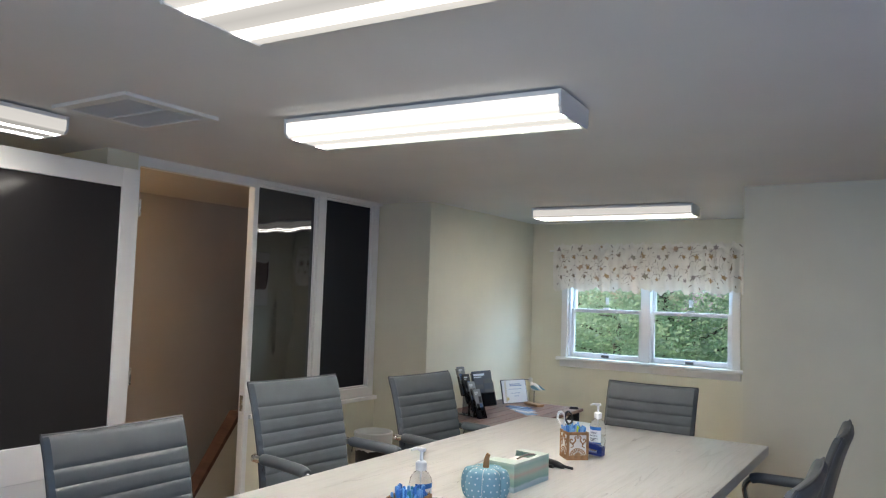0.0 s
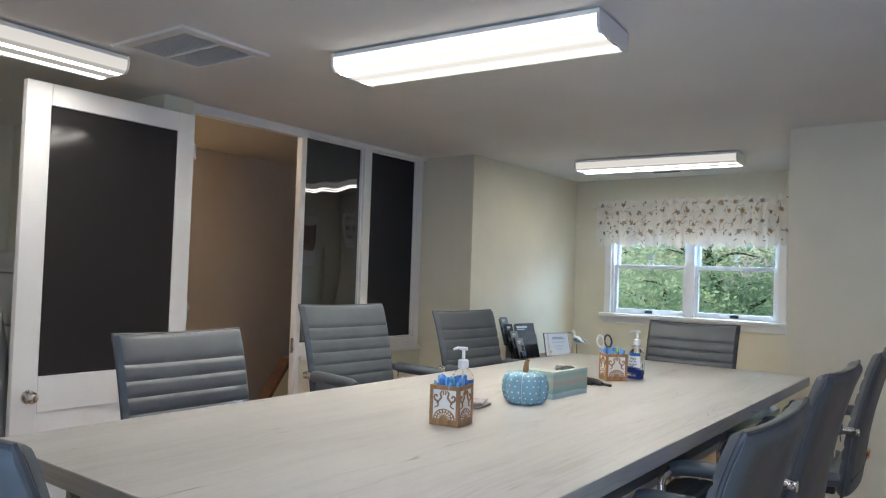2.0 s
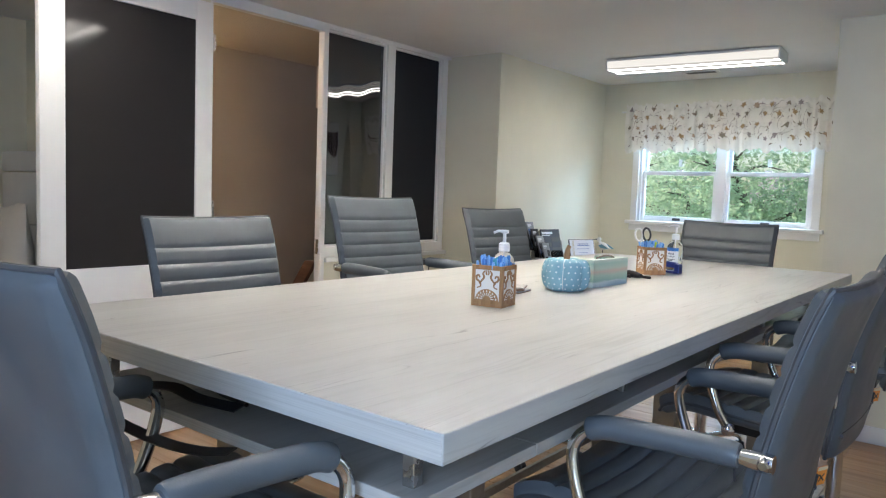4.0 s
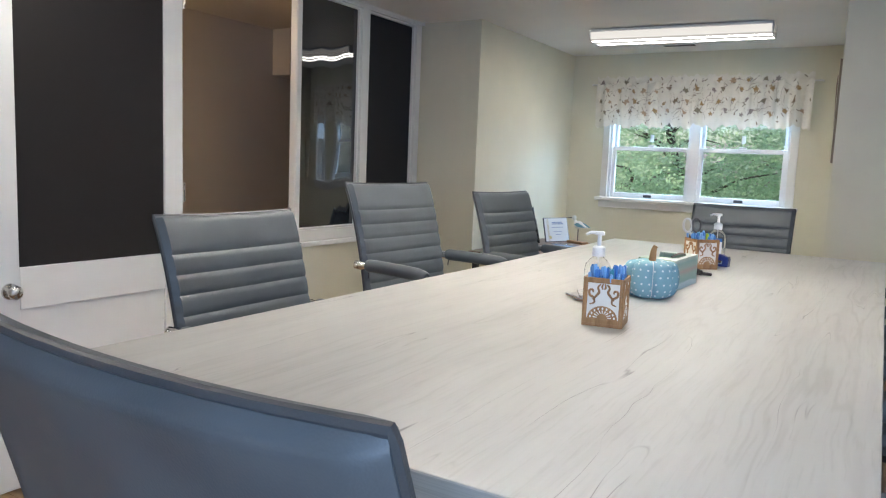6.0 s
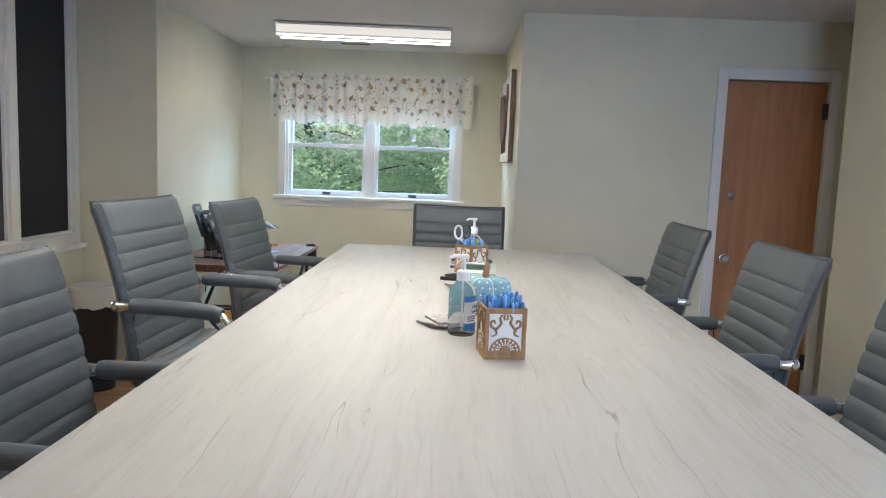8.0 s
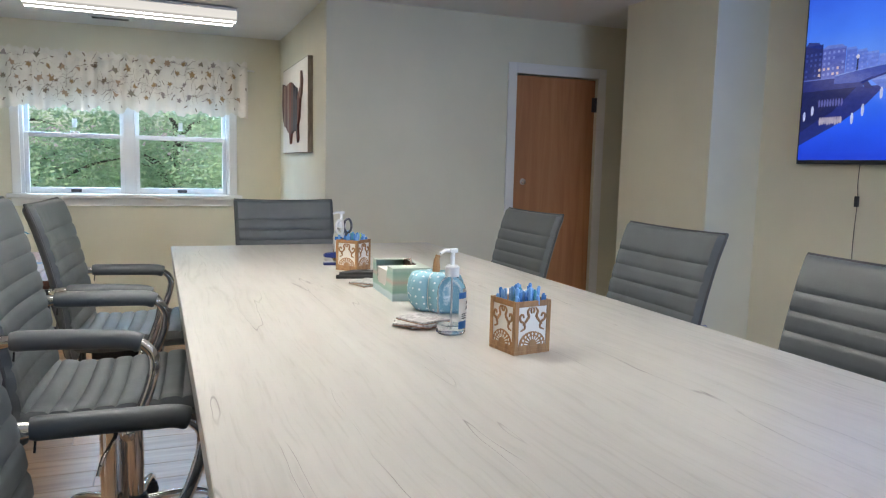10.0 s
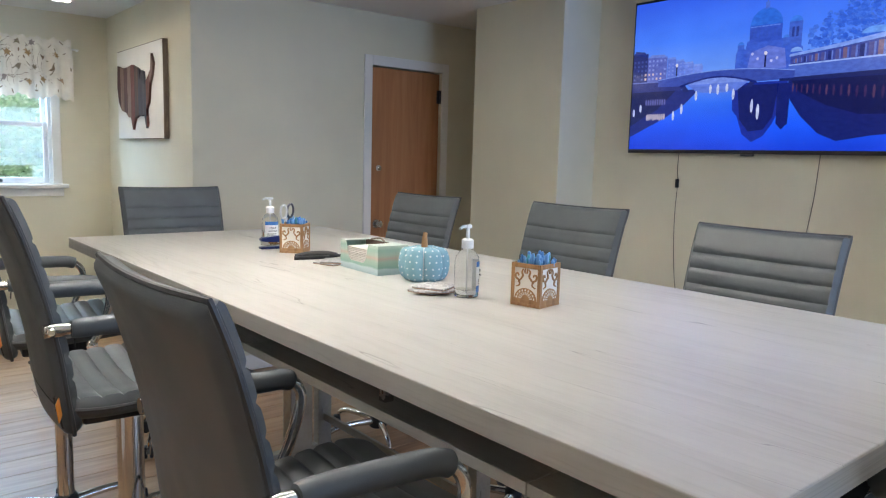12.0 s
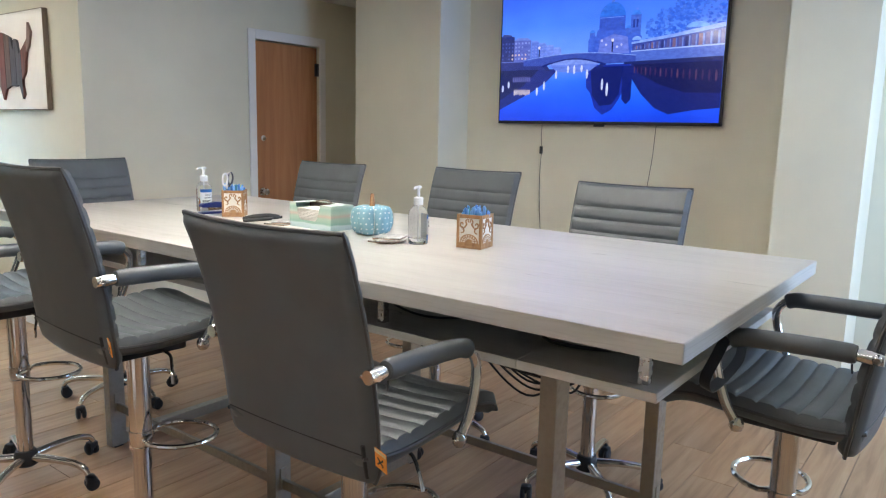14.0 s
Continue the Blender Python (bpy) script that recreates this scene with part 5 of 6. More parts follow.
def pencil_cup(m, extra, label):
    cup = empty("pencil_cup", m, label, "pencil holder", "pencil cups")
    s, h, t = 0.046, 0.112, 0.005
    part("base", solid(-s, -s, 0, s, s, 0.008, 0.001), CUPWOOD, cup)
    for k in range(4):
        turn = Matrix.Rotation(k * math.pi / 2, 4, "Z")
        side = empty("carved_side")
        side.parent = cup
        side.matrix_basis = turn
        for n, x0, z0, x1, z1 in (("post", -s, 0.008, -s + 0.010, h), ("post", s - 0.010, 0.008, s - t - 0.0005, h), ("rail", -s + 0.010, h - 0.012, s - 0.010, h), ("rail", -s + 0.010, 0.008, s - 0.010, 0.018)):
            part(n, solid(x0, -s, z0, x1, -s + t, z1, 0.0008), CUPWOOD, side)
        part("inlay", solid(-s + 0.010, -s + 0.0026, 0.018, s - 0.010, -s + 0.0046, h - 0.012), CREAM, side, "whitewashed inlay")
        # carved fan below, two scrolls and a crown above
        bm = bmesh.new()
        pts = [(-0.034, 0.018)] + [(0.034 * math.cos(a), 0.018 + 0.030 * math.sin(a)) for a in [math.pi - math.pi * q / 14 for q in range(15)]]
        prism(bm, pts[1:], -s + 0.0006, -s + 0.0026, "y")
        part("fan", bm, CUPWOOD, side)
        for q in range(9):
            a = math.pi * (q + 0.5) / 9
            bm = bmesh.new()
            c0, s0 = math.cos(a), math.sin(a)
            quad = [(0.012 * c0 - 0.0008 * s0, 0.019 + 0.012 * s0 + 0.0008 * c0), (0.021 * c0 - 0.0014 * s0, 0.019 + 0.019 * s0 + 0.0014 * c0), (0.021 * c0 + 0.0014 * s0, 0.019 + 0.019 * s0 - 0.0014 * c0), (0.012 * c0 + 0.0008 * s0, 0.019 + 0.012 * s0 - 0.0008 * c0)]
            prism(bm, quad, -s + 0.0001, -s + 0.0006, "y")
            hx, hz = 0.0275 * c0, 0.018 + 0.0245 * s0
            prism(bm, [(hx + 0.0021 * math.cos(b), hz + 0.0030 * math.sin(b)) for b in [2 * math.pi * j / 8 for j in range(8)]], -s + 0.0001, -s + 0.0006, "y")
            part("fan_cut", bm, CREAM, side)
        for sx in (-1, 1):
            for pts, rr in (([(0.030, 0.050), (0.020, 0.055), (0.022, 0.066), (0.031, 0.072), (0.032, 0.082), (0.025, 0.084), (0.023, 0.078)], 0.0024), ([(0.007, 0.098), (0.013, 0.090), (0.010, 0.080), (0.015, 0.072), (0.024, 0.062)], 0.0026), ([(0.002, 0.099), (0.004, 0.092), (0.002, 0.086)], 0.0020)):
                bm = bmesh.new()
                line = smooth_line([(sx * a, -s + 0.0020, b) for a, b in pts], 4)
                tube(bm, line, rr, 6, radii=[rr * (0.7 + 0.5 * math.sin(3 * q / len(line))) for q in range(len(line))])
                part("scroll", bm, CUPWOOD, side, smooth=True)
    rnd = random.Random(extra)
    blues = [principled("pen_" + n, c, 0.3) for n, c in (("sky", (0.20, 0.44, 0.78)), ("royal", (0.06, 0.22, 0.58)), ("teal", (0.06, 0.32, 0.44)), ("white", (0.75, 0.75, 0.74)), ("lime", (0.50, 0.62, 0.04)))]
    for k in range(36):
        x, y = 0.034 * (-1 + 2 * (k % 6) / 5) + rnd.uniform(-0.003, 0.003), 0.034 * (-1 + 2 * (k // 6) / 5) + rnd.uniform(-0.003, 0.003)
        tx, ty = rnd.uniform(-13, 13), rnd.uniform(-13, 13)
        top = rnd.uniform(0.110, 0.131)
        bm = bmesh.new()
        mm = pose(x * 0.80, y * 0.80, 0.009) @ pose(0, 0, 0, -y * 95 + tx * 0.3, x * 95 + ty * 0.3, 0) @ pose(0, 0, 0, 0, 0, rnd.uniform(0, 360))
        v0 = len(bm.verts)
        lathe(bm, [(0, 0), (0.0034, 0.001), (0.0034, top - 0.024), (0.0041, top - 0.023), (0.0041, top - 0.004), (0.0022, top), (0, top)], 8)
        block(bm, 0.0040, -0.0014, top - 0.021, 0.0072, 0.0014, top - 0.003, 0.0007)
        bmesh.ops.transform(bm, matrix=mm, verts=bm.verts)
        part("pen", bm, blues[rnd.choice((0, 0, 0, 1, 1, 2, 3 if k % 3 == 0 else 0, 4 if k % 9 == 0 else 1))], cup, smooth=True)
    return cup


pencil_cup(pose(0.051, 0.941, TZ, 0, 0, 9), 21, "carved wood and white pencil cup crammed with blue pens")
cupb = pencil_cup(pose(0.004, 2.170, TZ, 0, 0, 43), 34, "carved wood and white pencil cup with pens and scissors")


def scissors():
    sc = empty("scissors", pose(-0.024, 2.185, TZ + 0.012, 8, -6, 12), "black and white handled scissors standing in the pencil cup", "scissors")
    part("blades", solid(-0.006, -0.0012, 0.0, 0.006, 0.0012, 0.125), NICKEL, sc)
    for sx, mat in ((-1, WHITE), (1, DARKMETAL)):
        bm = bmesh.new()
        tube(bm, [(sx * 0.016 + 0.015 * math.cos(a), 0, 0.150 + 0.026 * math.sin(a)) for a in [2 * math.pi * q / 18 for q in range(18)]], 0.0042, 6, closed=True)
        tube(bm, [(sx * 0.004, 0, 0.112), (sx * 0.012, 0, 0.126)], 0.0048, 6)
        part("handle", bm, mat, sc, smooth=True)
    return sc


scissors()


def words(text, size, m, mat, parent, label=""):
    cu = bpy.data.curves.new("lettering", "FONT")
    cu.body, cu.size, cu.align_x, cu.extrude = text, size, "CENTER", 0.0002
    tmp = bpy.data.objects.new("lettering", cu)
    scene.collection.objects.link(tmp)
    me = bpy.data.meshes.new_from_object(tmp.evaluated_get(bpy.context.evaluated_depsgraph_get()))
    bpy.data.objects.remove(tmp)
    me.materials.append(mat)
    ob = new("lettering", me)
    ob.parent = parent
    ob.matrix_basis = m
    if label:
        ob["label"] = label
    return ob


LABELBLUE = principled("label_blue", (0.03, 0.16, 0.48), 0.4)
LABELWHITE = principled("label_white", (0.78, 0.79, 0.80), 0.45)
INK = principled("label_ink", (0.02, 0.025, 0.05), 0.5)


def sanitizer(m, level, label, nozzle):
    b = empty("sanitizer_bottle", m, label, "hand sanitizer", "hand sanitizer bottles")
    bm = bmesh.new()
    lathe(bm, [(0, 0.001), (0.030, 0.001), (0.0335, 0.005), (0.0335, 0.098), (0.031, 0.112), (0.022, 0.125), (0.0145, 0.131), (0.0145, 0.140), (0, 0.140)], 32)
    bt = part("bottle", bm, BOTTLE, b, "clear plastic bottle", smooth=True)
    bm = bmesh.new()
    lathe(bm, [(0, 0.004), (0.030, 0.004), (0.0322, 0.007), (0.0322, level), (0, level)], 32)
    part("gel", bm, GEL, b, "clear gel", smooth=True)
    bm = bmesh.new()
    lathe(bm, [(0, 0.134), (0.0165, 0.134), (0.0165, 0.156), (0.0125, 0.160), (0.0055, 0.161), (0.0050, 0.190), (0, 0.190)], 20)
    block(bm, -0.010, -0.006, 0.188, 0.012, 0.006, 0.198, 0.002)
    tube(bm, [(0.008, 0, 0.194), (-0.022, 0, 0.194), (-0.034, 0, 0.188)], 0.0042, 8, radii=[0.005, 0.0042, 0.0036])
    bmesh.ops.transform(bm, matrix=pose(0, 0, 0, 0, 0, nozzle), verts=bm.verts)
    part("pump", bm, LABELWHITE, b, "white pump", smooth=True)
    bm = bmesh.new()
    tube(bm, [(0, 0, 0.012), (0, 0, 0.134)], 0.0022, 6)
    part("dip_tube", bm, LABELWHITE, b)

    def band(z0, z1, mat, r, a0=-0.95, a1=0.95, name="label_band"):
        bm = bmesh.new()
        n = 14
        lo = [bm.verts.new((r * math.sin(a0 + (a1 - a0) * k / n), -r * math.cos(a0 + (a1 - a0) * k / n), z0)) for k in range(n + 1)]
        hi = [bm.verts.new((v.co.x, v.co.y, z1)) for v in lo]
        for k in range(n):
            bm.faces.new((lo[k], lo[k + 1], hi[k + 1], hi[k]))
        return part(name, bm, mat, b, smooth=True)

    band(0.016, 0.100, LABELWHITE, 0.0338)
    band(0.086, 0.1002, LABELBLUE, 0.0340)
    band(0.016, 0.034, LABELBLUE, 0.0340)
    for z, a0, a1 in ((0.049, -0.7, 0.5), (0.044, -0.7, 0.2), (0.039, -0.7, 0.0)):
        band(z, z + 0.0022, INK, 0.0341, a0, a1, "text_bar")
    words("Hand", 0.0125, pose(0, -0.0345, 0.071, 90, 0, 0), INK, b)
    words("Sanitizer", 0.0105, pose(0, -0.0345, 0.0595, 90, 0, 0), INK, b)
    return b


sanitizer(pose(-0.035, 1.117, TZ, 0, 0, 62), 0.022, "nearly empty clear hand sanitizer pump bottle", -50)
sanitizer(pose(0.015, 2.405, TZ, 0, 0, -8), 0.060, "clear hand sanitizer pump bottle with a blue label", 10)


def pumpkin():
    p = empty("fabric_pumpkin", pose(0.030, 1.390, TZ, 0, 0, 20), "pale blue fabric pumpkin with white polka dots", "pumpkin")
    lobes, R, H = 6, 0.079, 0.108

    def skin(a, v):
        """v runs from 0 at the foot to 1 at the crown."""
        f = abs(math.cos(a * lobes / 2))
        r = R * (0.80 + 0.20 * f ** 0.6) * math.sin(math.pi * (0.06 + 0.88 * v)) ** 0.48
        z = H * (0.5 - 0.5 * math.cos(math.pi * v)) + 0.010 * (f - 0.5) * math.sin(math.pi * v) * (v - 0.4) * 2
        if v > 0.8:
            r *= 1 - 1.9 * (v - 0.8)
            z -= 0.30 * (v - 0.8) ** 1.2 * H
        return Vector((r * math.cos(a), r * math.sin(a), max(0.0, z)))

    bm = bmesh.new()
    nu, nv = 72, 22
    g = [[bm.verts.new(skin(2 * math.pi * i / nu, j / nv)) for i in range(nu)] for j in range(nv + 1)]
    for j in range(nv):
        for i in range(nu):
            bm.faces.new((g[j][i], g[j][(i + 1) % nu], g[j + 1][(i + 1) % nu], g[j + 1][i]))
    bm.faces.new(g[0][::-1])
    bm.faces.new(g[nv])
    cloth = principled("pale_blue_cotton", (0.22, 0.40, 0.47), 0.9)
    c = coords(cloth)
    n = add(cloth, "ShaderNodeTexNoise", Scale=900.0, Detail=2.0)
    wire(cloth, c, n.inputs[0])
    bump(cloth, n.outputs[0], 0.3, 0.0006)
    body = part("body", bm, cloth, p, smooth=True)
    bm = bmesh.new()
    for j in range(8):
        v = 0.10 + 0.80 * j / 7
        count = max(7, int(25 * math.sin(math.pi * (0.08 + 0.84 * v)) ** 0.6))
        for i in range(count):
            a = 2 * math.pi * (i + 0.5 * (j % 2)) / count
            q = skin(a, v)
            du = (skin(a + 0.02, v) - skin(a - 0.02, v)).normalized()
            dv = (skin(a, min(1, v + 0.02)) - skin(a, v - 0.02)).normalized()
            nn = du.cross(dv).normalized()
            ring = [bm.verts.new(q + nn * 0.0007 + (du * math.cos(b) + dv * math.sin(b)) * 0.0030) for b in [2 * math.pi * k / 8 for k in range(8)]]
            bm.faces.new(ring)
    dots = part("polka_dots", bm, principled("dot_white", (0.72, 0.76, 0.76), 0.9), body)
    dots["kind"] = "stuff"
    for k in range(lobes):
        a = 2 * math.pi * (k + 0.5) / lobes
        bm = bmesh.new()
        tube(bm, [skin(a, v) * 1.002 for v in [0.08 + 0.86 * q / 14 for q in range(15)]], 0.0014, 5)
        part("seam_cord", bm, CREAM, body, smooth=True)
    bm = bmesh.new()
    tube(bm, smooth_line([(0, 0, 0.088), (0.001, 0.0, 0.11), (0.003, 0.001, 0.134), (0.008, 0.002, 0.146)], 5), 0.010, 12, radii=[0.0085 + 0.0016 * math.sin(q * 0.35) for q in range(16)])
    part("stem", bm, CUPWOOD, p, "carved wooden stem", smooth=True)


pumpkin()


def tissue_box():
    b = empty("tissue_box", pose(0.015, 1.645, TZ, 0, 0, -3), "pastel green striped tissue box with a cut-out side", "tissue box")
    m = principled("pastel_card", (0.5, 0.6, 0.5), 0.45)
    tc = add(m, "ShaderNodeTexCoord")
    sp = add(m, "ShaderNodeSeparateXYZ")
    wire(m, tc.outputs["Object"], sp.inputs[0])
    nz = add(m, "ShaderNodeTexNoise", Scale=14.0, Detail=3.0)
    mp = add(m, "ShaderNodeMapping", Scale=(0.5, 0.5, 2.0))
    wire(m, tc.outputs["Object"], mp.inputs[0])
    wire(m, mp.outputs[0], nz.inputs[0])
    mad = add(m, "ShaderNodeMath")
    mad.operation = "MULTIPLY_ADD"
    mad.inputs[1].default_value = 10.5
    wire(m, sp.outputs[2], mad.inputs[0])
    sub = add(m, "ShaderNodeMath")
    sub.operation = "MULTIPLY_ADD"
    sub.inputs[1].default_value, sub.inputs[2].default_value = 0.22, -0.11
    wire(m, nz.outputs[0], sub.inputs[0])
    wire(m, sub.outputs[0], mad.inputs[2])
    wire(m, ramp(m, mad.outputs[0], [(0.0, (0.42, 0.58, 0.60)), (0.18, (0.58, 0.70, 0.71)), (0.24, (0.30, 0.50, 0.42)), (0.42, (0.42, 0.56, 0.46)), (0.54, (0.60, 0.49, 0.41)), (0.66, (0.50, 0.60, 0.50)), (0.84, (0.38, 0.57, 0.48)), (0.96, (0.58, 0.67, 0.58)), (1.0, (0.66, 0.72, 0.66))]), bsdf(m).inputs["Base Color"])
    sx, sy, h, t = 0.057, 0.122, 0.094, 0.0012
    part("east_side", solid(sx - t, -sy, 0, sx, sy, h), m, b)
    part("south_side", solid(-sx + t, -sy, 0, sx - t, -sy + t, h), m, b)
    part("north_side", solid(-sx + t, sy - t, 0, sx - t, sy, h), m, b)
    bm = bmesh.new()
    prism(bm, [(-sy, 0), (sy, 0), (sy, h), (0.085, h), (0.066, 0.040), (0.052, 0.030), (-0.030, 0.030), (-0.044, 0.040), (-0.062, h), (-sy, h)], -sx, -sx + t, "x")
    part("west_side", bm, m, b)
    bm = bmesh.new()
    prism(bm, [(-sx + t, -sy), (sx, -sy), (sx, sy), (-sx + t, sy), (-sx + t, 0.085), (0.030, 0.078), (0.040, 0.05), (0.040, -0.03), (0.030, -0.055), (-sx + t, -0.062)], h - t, h, "z")
    part("top", bm, m, b)
    part("floor", solid(-sx + t, -sy + t, 0, sx - t, sy - t, 0.001), m, b)
    part("inside_card", solid(0.040, -sy + 0.004, 0.002, 0.0415, sy - 0.004, h - 0.003), principled("brown_card", (0.16, 0.11, 0.08), 0.8), b)
    paper = principled("tissue_paper", (0.80, 0.77, 0.72), 0.9)
    for k in range(13):
        part("tissue", solid(-sx + 0.004 + 0.0008 * (k % 3), -0.058, 0.003 + 0.0056 * k, 0.036, 0.080, 0.0078 + 0.0056 * k, 0.0015), paper, b)
    bm = bmesh.new()
    tube(bm, smooth_line([(0.02, -0.04, h + 0.001), (0.03, 0.0, h + 0.009), (0.034, 0.04, h + 0.006), (0.03, 0.065, h + 0.001)], 5), 0.003, 6)
    part("torn_strip", bm, principled("torn_card", (0.30, 0.25, 0.20), 0.8), b, smooth=True)


tissue_box()


def coasters(m, turns, label):
    root = empty("coaster_stack", m, label, "coasters")
    face = principled("coaster_print", (0.5, 0.5, 0.5), 0.5)
    c = coords(face, (42, 42, 42), (0, 0, 0.78))
    ck = add(face, "ShaderNodeTexVoronoi", Scale=1.0)
    ck.distance = "CHEBYCHEV"
    wire(face, c, ck.inputs[0])
    wire(face, ramp(face, ck.outputs["Distance"], [(0.0, (0.30, 0.29, 0.29)), (0.28, (0.58, 0.57, 0.56)), (0.42, (0.34, 0.33, 0.33)), (0.6, (0.62, 0.61, 0.60))]), bsdf(face).inputs["Base Color"])
    cork = principled("cork", (0.38, 0.22, 0.13), 0.9)
    for k, (dx, dy, a) in enumerate(turns):
        mm = pose(dx, dy, 0.007 * k, 0, 0, a)
        bm = bmesh.new()
        block(bm, -0.047, -0.047, 0.0002, 0.047, 0.047, 0.0022, 0, mm)
        t = part("coaster", bm, cork, root)
        bm = bmesh.new()
        block(bm, -0.048, -0.048, 0.0022, 0.048, 0.048, 0.0066, 0.001, mm)
        part("printed_tile", bm, face, t, "grey patterned tile face")


coasters(pose(-0.072, 1.212, TZ), ((0.0, 0.012, 8), (-0.012, -0.004, 52), (0.004, 0.0, 24)), "stack of grey patterned square coasters on the table")
coasters(pose(-0.032, 1.828, TZ), ((0.0, 0.0, 15), (0.008, -0.01, 48)), "two grey patterned square coasters on the table")


def stapler():
    s = empty("stapler", pose(0.005, 2.292, TZ, 0, 0, 172), "dark blue desk stapler lying beside the pencil cup", "stapler")
    blue = principled("stapler_blue", (0.012, 0.028, 0.16), 0.3)
    part("base", solid(-0.085, -0.017, 0, 0.085, 0.017, 0.010, 0.004), blue, s)
    bm = bmesh.new()
    prism(bm, [(-0.085, 0.022), (0.078, 0.030), (0.086, 0.036), (0.080, 0.046), (0.02, 0.052), (-0.06, 0.046), (-0.088, 0.034)], -0.014, 0.014, "y")
    bmesh.ops.bevel(bm, geom=bm.edges[:], offset=0.003, segments=2, affect="EDGES")
    part("arm", bm, blue, s, smooth=True)
    part("magazine", solid(-0.075, -0.009, 0.016, 0.080, 0.009, 0.030, 0.001), NICKEL, s)
    part("pivot", solid(-0.085, -0.0155, 0.008, -0.062, 0.0155, 0.040, 0.003), blue, s)


stapler()


def glasses_case():
    g = empty("glasses_case", pose(-0.010, 1.965, TZ, 0, 0, -14), "black soft pouch and pens lying on the table", "pouch")
    bm = bmesh.new()
    tube(bm, smooth_line([(-0.085, 0, 0.011), (-0.03, 0.003, 0.014), (0.03, 0.0, 0.014), (0.07, -0.004, 0.011)], 5), 0.013, 12, radii=[0.006 + 0.008 * math.sin(math.pi * (0.1 + 0.8 * q / 15)) for q in range(16)])
    part("pouch", bm, BLACK, g, smooth=True)
    bm = bmesh.new()
    tube(bm, [(-0.095, -0.026, 0.0075), (0.035, -0.022, 0.0075)], 0.007, 8)
    part("marker", bm, BLACK, g, smooth=True)
    bm = bmesh.new()
    tube(bm, [(-0.02, 0.026, 0.006), (0.095, 0.020, 0.006)], 0.0055, 8)
    part("marker", bm, BLACK, g, smooth=True)


glasses_case()

# ---- alcove corner: side table and what stands on it ----


def side_table():
    t = empty("side_table", pose(-1.555, 4.500, 0), "folding side table with red-brown board top and dark legs", "side table")
    hx, hy = 0.385, 0.66
    for k in range(7):
        w = 2 * hx / 7
        part("board", solid(-hx + k * w + 0.0015, -hy, 0.755, -hx + (k + 1) * w - 0.0015, hy, 0.780, 0.002), REDWOOD, t)
    for y in (-hy + 0.06, hy - 0.06):
        part("batten", solid(-hx + 0.02, y - 0.02, 0.728, hx - 0.02, y + 0.02, 0.755, 0.002), REDWOOD, t)
    for x in (-hx + 0.05, hx - 0.05):
        bm = bmesh.new()
        tube(bm, [(x, -hy + 0.09, 0.735), (x, hy - 0.12, 0.012)], 0.013, 8)
        part("leg", bm, DARKMETAL, t, smooth=True)
        bm = bmesh.new()
        x2 = x * 0.93
        tube(bm, [(x2, hy - 0.09, 0.735), (x2, -hy + 0.12, 0.012)], 0.013, 8)
        part("leg", bm, DARKMETAL, t, smooth=True)
        part("post", solid(x - 0.02, -hy + 0.015, 0.0, x + 0.02, -hy + 0.055, 0.728, 0.003), DARKMETAL, t)
    for y in (-0.05, 0.05):
        bm = bmesh.new()
        tube(bm, [(-hx + 0.05, y, 0.375), (hx - 0.05, y, 0.375)], 0.009, 8)
        part("crossbar", bm, DARKMETAL, t, smooth=True)


side_table()
SMOKE = clear("smoked_acrylic", (0.42, 0.42, 0.44), 0.05, 1.2)
GLOSSY = [principled("brochure_" + n, c, 0.25) for n, c in (("black", (0.02, 0.021, 0.025)), ("slate", (0.06, 0.065, 0.075)), ("blue", (0.10, 0.17, 0.34)), ("white", (0.70, 0.71, 0.74)), ("grey", (0.26, 0.28, 0.31)), ("ink", (0.045, 0.055, 0.075)), ("pale", (0.30, 0.42, 0.60)))]


